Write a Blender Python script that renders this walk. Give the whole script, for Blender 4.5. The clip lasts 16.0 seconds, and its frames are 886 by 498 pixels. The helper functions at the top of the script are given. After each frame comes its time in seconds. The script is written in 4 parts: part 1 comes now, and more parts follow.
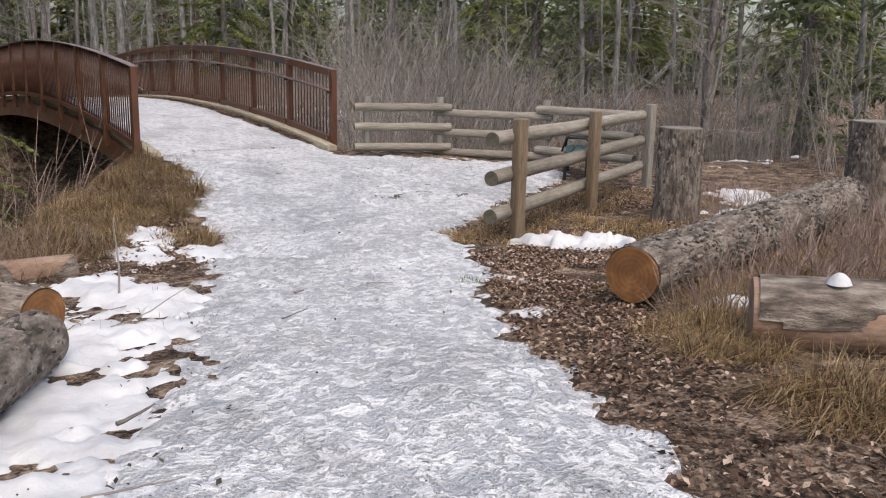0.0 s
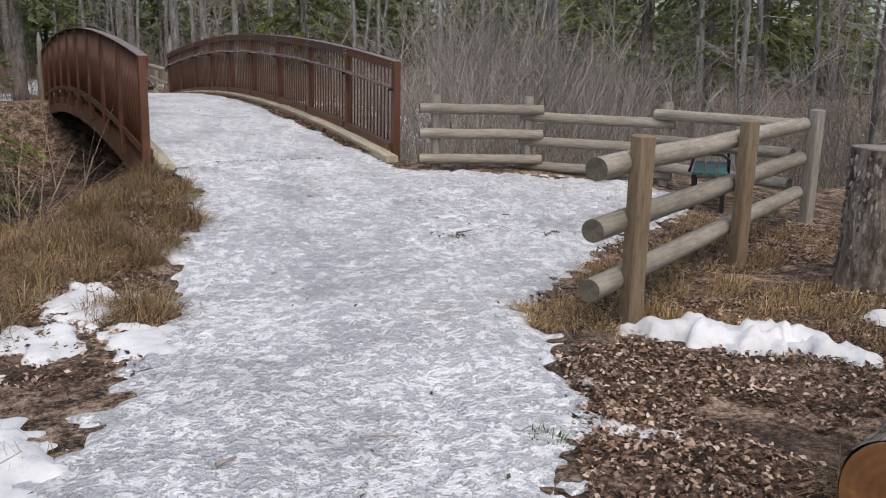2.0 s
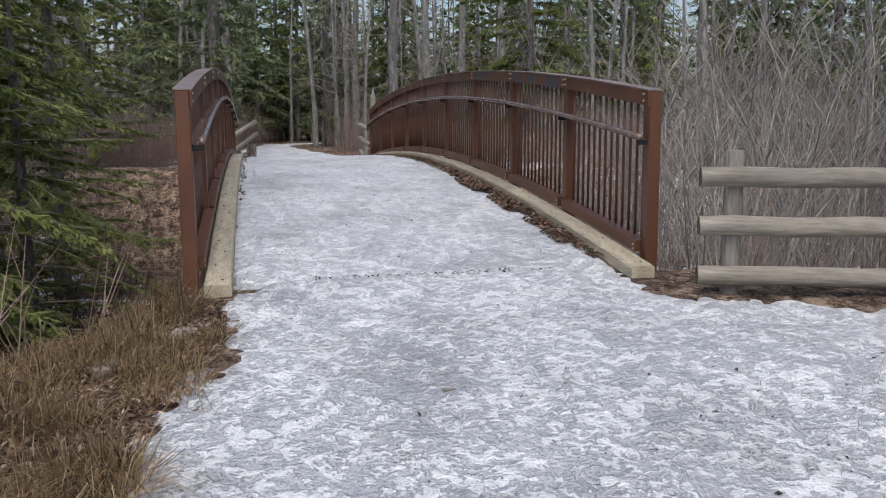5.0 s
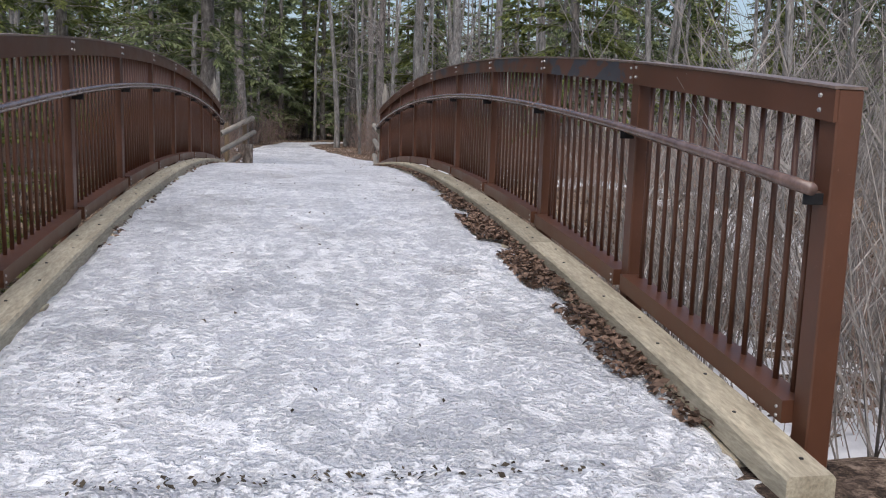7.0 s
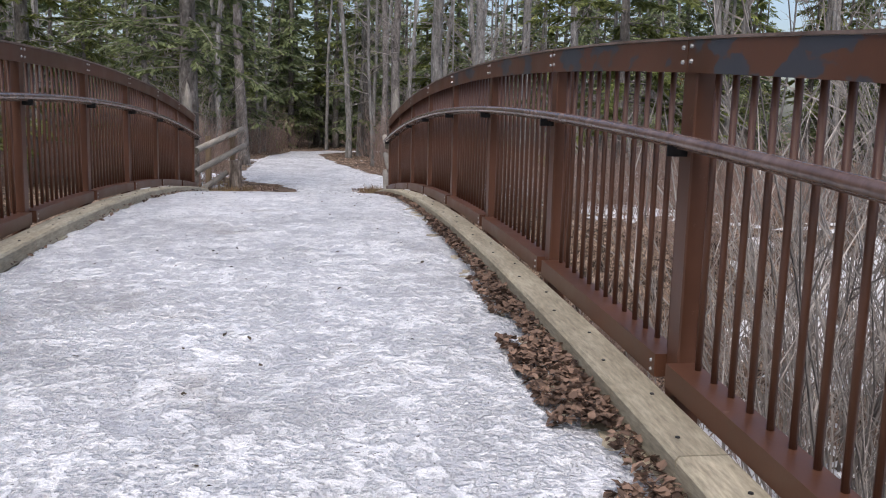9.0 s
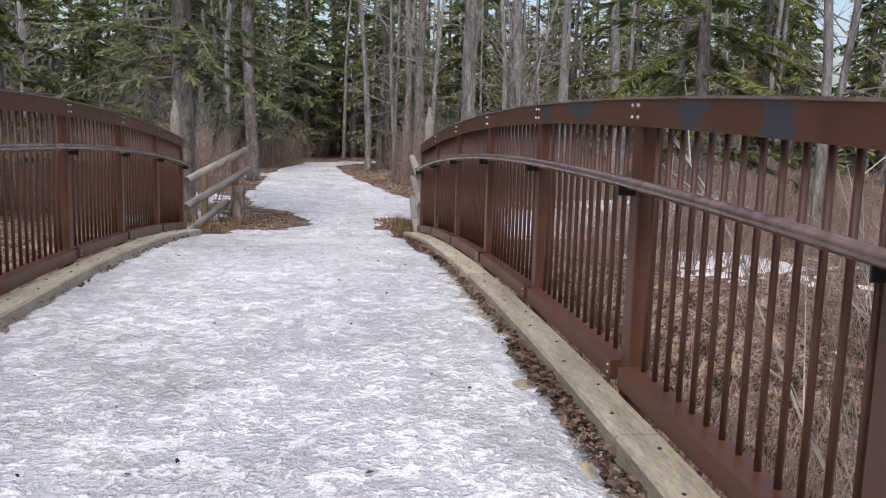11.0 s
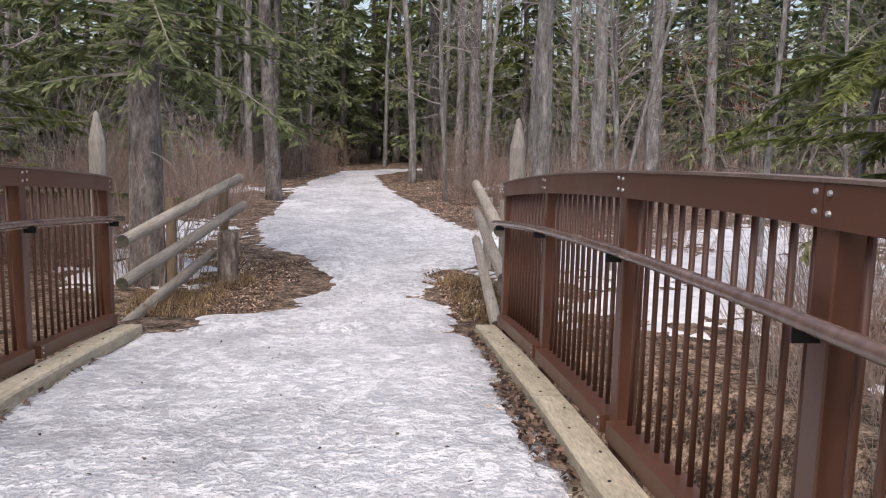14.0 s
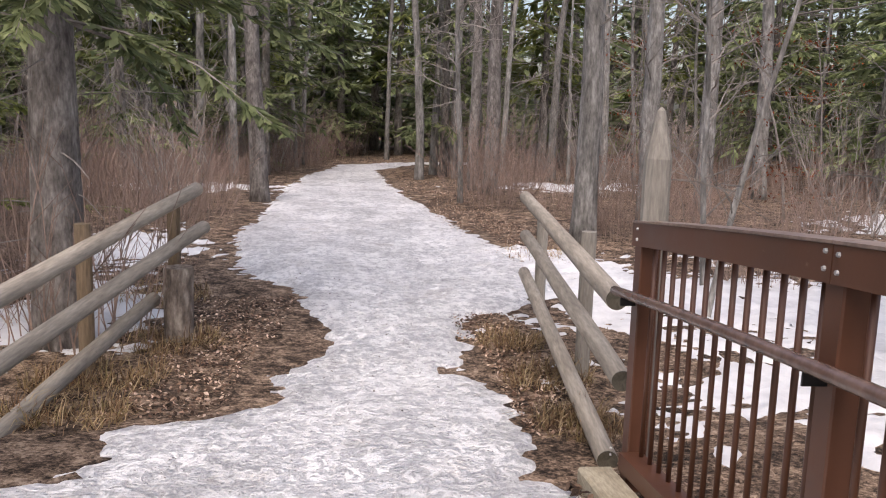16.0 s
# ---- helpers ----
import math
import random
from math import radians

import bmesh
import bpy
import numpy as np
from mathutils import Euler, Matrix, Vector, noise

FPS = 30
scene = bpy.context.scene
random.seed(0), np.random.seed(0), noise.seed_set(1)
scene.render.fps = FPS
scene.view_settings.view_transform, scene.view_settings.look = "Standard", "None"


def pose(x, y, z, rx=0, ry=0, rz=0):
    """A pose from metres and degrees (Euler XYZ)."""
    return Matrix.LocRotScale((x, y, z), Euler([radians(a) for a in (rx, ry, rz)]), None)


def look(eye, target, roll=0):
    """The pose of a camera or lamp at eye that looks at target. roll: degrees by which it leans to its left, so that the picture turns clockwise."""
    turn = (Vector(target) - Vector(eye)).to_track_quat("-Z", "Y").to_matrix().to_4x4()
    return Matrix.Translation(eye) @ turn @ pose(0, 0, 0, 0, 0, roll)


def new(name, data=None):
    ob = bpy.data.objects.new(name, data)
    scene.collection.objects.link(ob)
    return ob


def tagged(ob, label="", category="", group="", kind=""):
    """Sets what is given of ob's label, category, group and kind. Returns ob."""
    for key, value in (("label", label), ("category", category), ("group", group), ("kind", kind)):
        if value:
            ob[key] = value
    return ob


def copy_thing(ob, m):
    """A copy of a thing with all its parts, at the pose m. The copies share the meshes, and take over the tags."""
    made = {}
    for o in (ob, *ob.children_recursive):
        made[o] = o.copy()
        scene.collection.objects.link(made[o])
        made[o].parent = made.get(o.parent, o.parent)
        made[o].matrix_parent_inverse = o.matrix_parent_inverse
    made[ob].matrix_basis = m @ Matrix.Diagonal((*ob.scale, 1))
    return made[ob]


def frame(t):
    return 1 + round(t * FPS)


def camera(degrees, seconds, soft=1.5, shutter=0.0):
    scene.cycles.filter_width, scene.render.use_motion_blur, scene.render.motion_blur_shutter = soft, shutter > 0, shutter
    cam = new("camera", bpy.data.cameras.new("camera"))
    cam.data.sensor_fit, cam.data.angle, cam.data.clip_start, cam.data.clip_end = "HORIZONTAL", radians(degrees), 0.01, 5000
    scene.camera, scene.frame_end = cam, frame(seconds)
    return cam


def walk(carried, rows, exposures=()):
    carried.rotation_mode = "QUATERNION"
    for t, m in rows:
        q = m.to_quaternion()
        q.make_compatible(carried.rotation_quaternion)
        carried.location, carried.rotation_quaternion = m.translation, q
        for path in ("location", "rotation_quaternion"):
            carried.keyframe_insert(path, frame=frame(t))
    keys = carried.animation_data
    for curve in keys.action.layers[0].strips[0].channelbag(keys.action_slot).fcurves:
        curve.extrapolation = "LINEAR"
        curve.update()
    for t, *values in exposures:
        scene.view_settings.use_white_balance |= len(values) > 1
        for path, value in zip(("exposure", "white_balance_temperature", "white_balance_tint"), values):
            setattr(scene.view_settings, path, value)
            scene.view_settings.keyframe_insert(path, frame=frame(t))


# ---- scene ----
cam = camera(54.5, 16.0, soft=1.1)
PATH = [
    (0, (-5.603, -13.976, 1.457), (-4.474, -12.378, 1.04), 1.2),
    (0.5, (-5.125, -13.433, 1.477), (-3.987, -11.844, 1.052), 1.7),
    (1, (-4.637, -12.815, 1.487), (-3.528, -11.206, 1.061), 1.6),
    (1.5, (-4.127, -12.206, 1.472), (-3.1, -10.544, 1.046), 1.3),
    (2, (-3.612, -11.419, 1.382), (-2.676, -9.704, 0.953), 1.4),
    (2.5, (-3.139, -10.652, 1.347), (-2.304, -8.886, 0.921), 1.5),
    (3, (-2.664, -9.757, 1.248), (-1.853, -7.976, 0.834), 1.6),
    (3.5, (-2.246, -8.933, 1.169), (-1.431, -7.146, 0.792), 1.4),
    (4, (-1.831, -8.043, 1.168), (-1.008, -6.248, 0.85), 1.4),
    (4.5, (-1.458, -7.055, 1.155), (-0.8, -5.191, 0.85), 0.9),
    (5, (-1.257, -6.243, 1.144), (-0.833, -4.311, 0.843), -0.3),
    (7.3, (0.083, -2.315, 1.213), (0.418, -0.366, 0.914), 1.8),
    (7.5, (0.217, -1.974, 1.223), (0.531, -0.021, 0.928), 1.5),
    (8, (0.276, -1.136, 1.263), (0.59, 0.816, 0.967), 1.6),
    (8.5, (0.398, -0.277, 1.283), (0.696, 1.679, 0.989), 1.4),
    (9, (0.388, 0.599, 1.364), (0.687, 2.555, 1.07), 1.5),
    (9.5, (0.422, 1.298, 1.477), (0.715, 3.256, 1.192), 1.4),
    (10, (0.357, 2.047, 1.586), (0.645, 4.006, 1.298), 1.1),
    (10.2, (0.373, 2.337, 1.596), (0.659, 4.295, 1.307), 1.1),
    (12.3, (0.418, 5.783, 1.86), (0.618, 7.75, 1.557), 2.0),
    (12.5, (0.419, 6.143, 1.836), (0.613, 8.11, 1.53), 1.6),
    (13, (0.482, 6.999, 1.88), (0.665, 8.967, 1.573), 1.3),
    (13.5, (0.501, 7.908, 1.919), (0.676, 9.876, 1.614), 1.3),
    (14, (0.578, 8.699, 1.914), (0.74, 10.67, 1.61), 1.2),
    (14.5, (0.528, 9.562, 1.922), (0.694, 11.531, 1.615), 1.2),
    (15, (0.47, 10.485, 1.873), (0.631, 12.454, 1.562), 1.3),
    (15.5, (0.476, 11.26, 1.881), (0.638, 13.227, 1.559), 1.4),
    (16, (0.403, 12.089, 1.89), (0.576, 14.055, 1.561), 1.7),
]
EXPOSURES = [(0, 0.36, 6900, 12), (2.5, 0.2, 6650, 10), (3.8, 0.32, 6450, 10), (5, 0.16, 6400, 10), (7.5, 0.36, 6400, 12), (9, 0.42, 6450, 13), (10, 0.5, 6500, 13), (12.5, 0.58, 6600, 14), (16, 0.68, 7000, 17)]
walk(cam, [(t, look(eye, target, roll)) for t, eye, target, roll in PATH], EXPOSURES)

# ---- light: high thin overcast ----
world = bpy.data.worlds.new("overcast")
scene.world = world
world.use_nodes = True
wn = world.node_tree.nodes
wl = world.node_tree.links
sky = wn.new("ShaderNodeTexSky")
sky.sky_type = "NISHITA"
sky.sun_disc = False
sky.sun_elevation = radians(58)
sky.sun_rotation = radians(194)
sky.air_density = 1.0
sky.dust_density = 3.5
sky.ozone_density = 1.0
wn["Background"].inputs["Strength"].default_value = 0.15
wl.new(sky.outputs[0], wn["Background"].inputs["Color"])
sun = new("sun", bpy.data.lights.new("sun", "SUN"))
sun.data.energy = 1.3
sun.data.angle = radians(60)
sun.data.color = (1.0, 0.98, 0.955)
sun.matrix_world = look((-6, -24, 40), (0, 0, 0))


# ---- materials ----
def mat(name):
    m = bpy.data.materials.new(name)
    m.use_nodes = True
    nt = m.node_tree
    return m, nt.nodes, nt.links, nt.nodes["Principled BSDF"]


def coords(n, l, scale=(1, 1, 1), kind="Object"):
    tc = n.new("ShaderNodeTexCoord")
    mp = n.new("ShaderNodeMapping")
    mp.inputs["Scale"].default_value = scale
    l.new(tc.outputs[kind], mp.inputs["Vector"])
    return mp.outputs[0]


def noise_tex(n, l, vec, scale, detail=4.0, rough=0.6, dist=0.0):
    t = n.new("ShaderNodeTexNoise")
    t.inputs["Scale"].default_value = scale
    t.inputs["Detail"].default_value = detail
    t.inputs["Roughness"].default_value = rough
    t.inputs["Distortion"].default_value = dist
    l.new(vec, t.inputs["Vector"])
    return t.outputs["Fac"]


def ramp(n, l, fac, stops):
    r = n.new("ShaderNodeValToRGB")
    e = r.color_ramp.elements
    while len(e) < len(stops):
        e.new(0.5)
    for el, (p, c) in zip(e, stops):
        el.position = p
        el.color = (*c, 1) if len(c) == 3 else (c[0], c[0], c[0], 1)
    l.new(fac, r.inputs["Fac"])
    return r.outputs["Color"]


def mix(n, l, fac, a, b, mode="MIX"):
    m = n.new("ShaderNodeMix")
    m.data_type = "RGBA"
    m.blend_type = mode
    for sock, v in ((m.inputs[0], fac), (m.inputs[6], a), (m.inputs[7], b)):
        if isinstance(v, (int, float)):
            sock.default_value = v
        elif isinstance(v, tuple):
            sock.default_value = (*v, 1)
        else:
            l.new(v, sock)
    return m.outputs[2]


def bump(n, l, bsdf, height, strength, dist, chain=None):
    b = n.new("ShaderNodeBump")
    b.inputs["Strength"].default_value = strength
    b.inputs["Distance"].default_value = dist
    l.new(height, b.inputs["Height"])
    if chain is not None:
        l.new(chain, b.inputs["Normal"])
    l.new(b.outputs[0], bsdf.inputs["Normal"])
    return b.outputs[0]


def simple(name, scale, stops, rough=0.8, metal=0.0, stretch=(1, 1, 1), bump_s=0.4, bump_d=0.01, fine=6.0, detail=6.0, vary=0.25, spec=0.3):
    """A surface with colour varied at two scales, from piece to piece, and a matching relief."""
    m, n, l, b = mat(name)
    v = coords(n, l, stretch)
    a = noise_tex(n, l, v, scale, detail)
    c = noise_tex(n, l, v, scale * fine, 5.0, 0.65)
    col = ramp(n, l, a, stops)
    shade = ramp(n, l, c, [(0.3, (0.62,)), (0.7, (1.15,))])
    col = mix(n, l, 1.0, col, shade, "MULTIPLY")
    info = n.new("ShaderNodeObjectInfo")
    rv = ramp(n, l, info.outputs["Random"], [(0.0, (1 - vary,)), (1.0, (1 + vary * 0.6,))])
    col = mix(n, l, 1.0, col, rv, "MULTIPLY")
    l.new(col, b.inputs["Base Color"])
    b.inputs["Roughness"].default_value = rough
    b.inputs["Metallic"].default_value = metal
    b.inputs["Specular IOR Level"].default_value = spec
    bump(n, l, b, c, bump_s, bump_d)
    return m


def make_ice(name, crisp):
    """Trodden ice; crisp from 0 (evenly packed) to 1 (broken white crust on grey ice)."""
    m, n, l, b = mat(name)
    v = coords(n, l)
    big = noise_tex(n, l, v, 0.45, 3.0, 0.55, 0.2)
    mid = noise_tex(n, l, v, 2.6, 5.0, 0.62)
    clod = noise_tex(n, l, v, 10.0, 5.0, 0.62)
    crumb = noise_tex(n, l, v, 30.0, 4.0, 0.62)
    fine = noise_tex(n, l, v, 110.0, 3.0, 0.65)
    grit = noise_tex(n, l, v, 42.0, 3.0, 0.6)
    # how much white crust lies on the grey ice
    cover = mix(n, l, 0.55, big, mid)
    s = mix(n, l, 0.45, cover, clod)
    lo = 0.56 - 0.08 * crisp
    col = ramp(n, l, s, [(0.38, (lo, lo + 0.01, lo + 0.04)), (0.46, (lo + 0.10, lo + 0.11, lo + 0.135)), (0.53, (0.68, 0.69, 0.71)), (0.62, (0.77, 0.775, 0.79))])
    soft_edge = 0.03 + 0.05 * (1 - crisp)
    crust = ramp(n, l, mix(n, l, 0.5, clod, mix(n, l, 0.35, crumb, cover)), [(0.495 - soft_edge / 2, (0.0,)), (0.495 + soft_edge / 2, (0.45 + 0.4 * crisp,))])
    col = mix(n, l, crust, col, (0.85, 0.855, 0.865))
    flecks = ramp(n, l, mix(n, l, 0.3, crumb, mid), [(0.55, (0.0,)), (0.585, (0.4 + 0.4 * crisp,))])
    col = mix(n, l, flecks, col, (0.87, 0.875, 0.88))
    dents = ramp(n, l, mix(n, l, 0.4, crumb, clod), [(0.38, (0.45 + 0.35 * crisp,)), (0.43, (0.0,))])
    col = mix(n, l, dents, col, (0.34, 0.35, 0.38))
    grain = ramp(n, l, fine, [(0.3, (0.88,)), (0.7, (1.06,))])
    col = mix(n, l, 1.0, col, grain, "MULTIPLY")
    tone = ramp(n, l, noise_tex(n, l, v, 1.1, 6.0, 0.62, 0.3), [(0.36, (0.78,)), (0.5, (1.0,)), (0.62, (1.07,))])
    col = mix(n, l, 1.0, col, tone, "MULTIPLY")
    dirt = ramp(n, l, noise_tex(n, l, v, 1.3, 8.0, 0.72, 0.2), [(0.57, (0.0,)), (0.67, (0.5,))])
    col = mix(n, l, dirt, col, (0.36, 0.345, 0.335))
    speck = ramp(n, l, mix(n, l, 0.2, grit, mid), [(0.645, (0.0,)), (0.67, (0.9,))])
    col = mix(n, l, speck, col, (0.07, 0.06, 0.05))
    l.new(col, b.inputs["Base Color"])
    l.new(ramp(n, l, s, [(0.44, (0.3,)), (0.54, (0.8,))]), b.inputs["Roughness"])
    b.inputs["Specular IOR Level"].default_value = 0.35
    soft = noise_tex(n, l, v, 4.0, 1.5, 0.5, 0.4)
    h = mix(n, l, 0.5, soft, mix(n, l, 0.4, clod, crust))
    bump(n, l, b, mix(n, l, 0.35, h, crumb), 1.0, 0.07 + 0.05 * crisp)
    return m


def make_snow():
    m, n, l, b = mat("old_snow")
    v = coords(n, l)
    a = noise_tex(n, l, v, 3.0, 6.0, 0.6)
    f = noise_tex(n, l, v, 30.0, 4.0, 0.65)
    col = ramp(n, l, a, [(0.3, (0.48, 0.49, 0.51)), (0.6, (0.68, 0.69, 0.70))])
    sp = ramp(n, l, f, [(0.66, (0.0,)), (0.74, (0.5,))])
    col = mix(n, l, sp, col, (0.35, 0.28, 0.22))
    l.new(col, b.inputs["Base Color"])
    b.inputs["Roughness"].default_value = 0.7
    bump(n, l, b, mix(n, l, 0.5, a, f), 0.6, 0.03)
    return m


def make_ground():
    m, n, l, b = mat("leaf_litter")
    v = coords(n, l)
    big = noise_tex(n, l, v, 0.35, 6.0, 0.6)
    mid = noise_tex(n, l, v, 5.0, 7.0, 0.7, 0.5)
    fine = noise_tex(n, l, v, 30.0, 5.0, 0.7, 0.8)
    col = ramp(n, l, mix(n, l, 0.5, mid, fine), [(0.41, (0.02, 0.016, 0.013)), (0.47, (0.08, 0.062, 0.05)), (0.53, (0.24, 0.185, 0.145)), (0.60, (0.48, 0.40, 0.33))])
    tint = ramp(n, l, big, [(0.35, (0.85, 0.8, 0.75)), (0.65, (1.15, 1.05, 0.95))])
    col = mix(n, l, 1.0, col, tint, "MULTIPLY")
    # wet bare soil patches
    wet = ramp(n, l, noise_tex(n, l, v, 0.9, 5.0, 0.6), [(0.55, (0.0,)), (0.68, (0.55,))])
    col = mix(n, l, wet, col, (0.075, 0.055, 0.045))
    l.new(col, b.inputs["Base Color"])
    b.inputs["Roughness"].default_value = 0.95
    b.inputs["Specular IOR Level"].default_value = 0.15
    bump(n, l, b, mix(n, l, 0.5, mid, fine), 1.0, 0.06)
    return m


def make_steel(name, worn):
    m, n, l, b = mat(name)
    v = coords(n, l)
    a = noise_tex(n, l, v, 2.2, 6.0, 0.6)
    c = noise_tex(n, l, v, 55.0, 4.0, 0.6)
    col = ramp(n, l, a, [(0.3, (0.080, 0.034, 0.019)), (0.7, (0.130, 0.053, 0.0285))])
    chips = ramp(n, l, noise_tex(n, l, v, 14.0, 6.0, 0.75), [(0.66, (0.0,)), (0.70, (0.6,))])
    col = mix(n, l, chips, col, (0.22, 0.14, 0.10))
    if worn:
        patch = ramp(n, l, noise_tex(n, l, coords(n, l, (1, 1.0, 2.2)), 2.6, 4.0, 0.55, 0.2), [(0.535, (0.0,)), (0.56, (0.92,))])
        col = mix(n, l, patch, col, (0.05, 0.058, 0.07))
    l.new(col, b.inputs["Base Color"])
    l.new(ramp(n, l, a, [(0.3, (0.32,)), (0.7, (0.52,))]), b.inputs["Roughness"])
    b.inputs["Specular IOR Level"].default_value = 0.45
    bump(n, l, b, c, 0.15, 0.002)
    return m


def make_cut_wood():
    m, n, l, b = mat("sawn_end_grain")
    v = coords(n, l)
    w = n.new("ShaderNodeTexWave")
    w.wave_type = "RINGS"
    w.rings_direction = "Z"
    w.inputs["Scale"].default_value = 9.0
    w.inputs["Distortion"].default_value = 2.0
    w.inputs["Detail"].default_value = 3.0
    l.new(v, w.inputs["Vector"])
    a = noise_tex(n, l, v, 5.0, 5.0)
    col = ramp(n, l, a, [(0.3, (0.13, 0.055, 0.018)), (0.55, (0.24, 0.105, 0.034)), (0.7, (0.36, 0.185, 0.072))])
    rings = ramp(n, l, w.outputs["Fac"], [(0.2, (0.9,)), (0.8, (1.05,))])
    col = mix(n, l, 1.0, col, rings, "MULTIPLY")
    l.new(col, b.inputs["Base Color"])
    b.inputs["Roughness"].default_value = 0.8
    bump(n, l, b, noise_tex(n, l, v, 40.0), 0.3, 0.004)
    return m


def make_foliage(name, dark, light, trans=0.4, between=()):
    m, n, l, b = mat(name)
    geo = n.new("ShaderNodeNewGeometry")
    info = n.new("ShaderNodeObjectInfo")
    c = ramp(n, l, geo.outputs["Random Per Island"], [(0.0, dark), *between, (1.0, light)])
    v = coords(n, l)
    big = ramp(n, l, noise_tex(n, l, v, 0.8, 2.0), [(0.3, (0.65,)), (0.7, (1.3,))])
    c = mix(n, l, 1.0, c, big, "MULTIPLY")
    rv = ramp(n, l, info.outputs["Random"], [(0.0, (0.7,)), (1.0, (1.2,))])
    c = mix(n, l, 1.0, c, rv, "MULTIPLY")
    l.new(c, b.inputs["Base Color"])
    b.inputs["Roughness"].default_value = 0.7
    b.inputs["Specular IOR Level"].default_value = 0.2
    # thin blades let part of the light through
    t = n.new("ShaderNodeBsdfTranslucent")
    l.new(c, t.inputs["Color"])
    mx = n.new("ShaderNodeMixShader")
    mx.inputs[0].default_value = trans
    l.new(b.outputs[0], mx.inputs[1])
    l.new(t.outputs[0], mx.inputs[2])
    l.new(mx.outputs[0], n["Material Output"].inputs["Surface"])
    return m


ICE = make_ice("trampled_ice", 1.0)
DECK_ICE = make_ice("packed_bridge_ice", 0.6)
SNOW = make_snow()
GROUND = make_ground()
STEEL = make_steel("brown_painted_steel", False)
# rail cap colour is lightened to carry the sky's reflection
CAPSTEEL = simple("sheen_pale_rail_cap", 3.0, [(0.3, (0.16, 0.105, 0.08)), (0.7, (0.30, 0.225, 0.185))], 0.4, stretch=(1, 1, 1), bump_d=0.001, vary=0.1, spec=0.5)
# paler steel: the handrail's bright highlight lines are put into the base colour
HANDSTEEL = simple("highlight_pale_steel", 3.0, [(0.3, (0.12, 0.065, 0.048)), (0.7, (0.24, 0.16, 0.13))], 0.26, bump_d=0.001, vary=0.1, spec=0.7)
STEEL_WORN = make_steel("worn_brown_painted_steel", True)
CUT = make_cut_wood()
KERB = simple("kerb_timber", 2.0, [(0.3, (0.34, 0.295, 0.21)), (0.7, (0.52, 0.465, 0.345))], 0.85, stretch=(6, 1, 6), bump_d=0.006)
LOG = simple("weathered_rail_log", 1.6, [(0.25, (0.20, 0.175, 0.145)), (0.5, (0.33, 0.295, 0.245)), (0.75, (0.46, 0.42, 0.36))], 0.85, stretch=(5, 5, 0.6), bump_d=0.008)
LOGEND = simple("weathered_log_end", 9.0, [(0.3, (0.07, 0.065, 0.05)), (0.7, (0.17, 0.15, 0.115))], 0.9, vary=0.1)
POST = simple("fence_post_wood", 1.6, [(0.25, (0.19, 0.138, 0.088)), (0.75, (0.35, 0.265, 0.18))], 0.85, stretch=(6, 6, 0.7), bump_d=0.006)
GREYPOST = simple("grey_post_wood", 1.6, [(0.25, (0.24, 0.22, 0.19)), (0.75, (0.42, 0.39, 0.34))], 0.88, stretch=(6, 6, 0.7), bump_d=0.006)
BARK = simple("spruce_bark", 2.5, [(0.3, (0.09, 0.078, 0.07)), (0.5, (0.20, 0.18, 0.165)), (0.68, (0.34, 0.315, 0.29))], 0.95, stretch=(3, 3, 1.1), bump_s=1.0, bump_d=0.03, fine=4.0)
BARKLOG = simple("flaking_log_bark", 7.0, [(0.3, (0.07, 0.058, 0.048)), (0.47, (0.22, 0.18, 0.15)), (0.62, (0.42, 0.365, 0.31))], 0.95, stretch=(1.7, 1.7, 0.6), bump_s=1.0, bump_d=0.04, fine=3.0)
SAPWOOD = simple("stripped_sapwood", 2.5, [(0.3, (0.26, 0.15, 0.10)), (0.7, (0.46, 0.33, 0.25))], 0.8, stretch=(3, 3, 0.8), bump_d=0.006)
GREYBARK = simple("poplar_bark", 2.0, [(0.3, (0.10, 0.096, 0.088)), (0.5, (0.23, 0.22, 0.205)), (0.68, (0.38, 0.37, 0.35))], 0.9, stretch=(3.5, 3.5, 0.9), bump_s=0.9, bump_d=0.025, fine=4.0)
STUMP_TOP = simple("grey_sawn_stump_top", 5.0, [(0.3, (0.22, 0.19, 0.16)), (0.7, (0.42, 0.39, 0.35))], 0.9)
TWIG = simple("grey_twig", 1.5, [(0.3, (0.17, 0.148, 0.13)), (0.7, (0.43, 0.395, 0.36))], 0.9, vary=0.45)
REDTWIG = simple("red_brown_twig", 1.5, [(0.3, (0.21, 0.145, 0.118)), (0.7, (0.42, 0.315, 0.262))], 0.9, vary=0.3)
NEEDLE = make_foliage("spruce_needles", (0.10, 0.13, 0.062), (0.32, 0.365, 0.18), 0.5)
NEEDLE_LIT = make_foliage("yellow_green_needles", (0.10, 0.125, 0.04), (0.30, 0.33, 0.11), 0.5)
GRASS = make_foliage("dry_grass", (0.05, 0.034, 0.022), (0.72, 0.56, 0.36), 0.35, ((0.3, (0.25, 0.15, 0.085)), (0.6, (0.47, 0.33, 0.185)), (0.8, (0.26, 0.21, 0.095))))
LEAF = make_foliage("dead_leaves", (0.03, 0.021, 0.016), (0.78, 0.63, 0.51), 0.3, ((0.4, (0.15, 0.09, 0.063)), (0.75, (0.36, 0.245, 0.175))))
RUSTLEAF = make_foliage("rust_leaves", (0.20, 0.05, 0.02), (0.34, 0.10, 0.04))
FLAKE = make_foliage("bark_plates", (0.06, 0.05, 0.042), (0.36, 0.32, 0.275), 0.0)
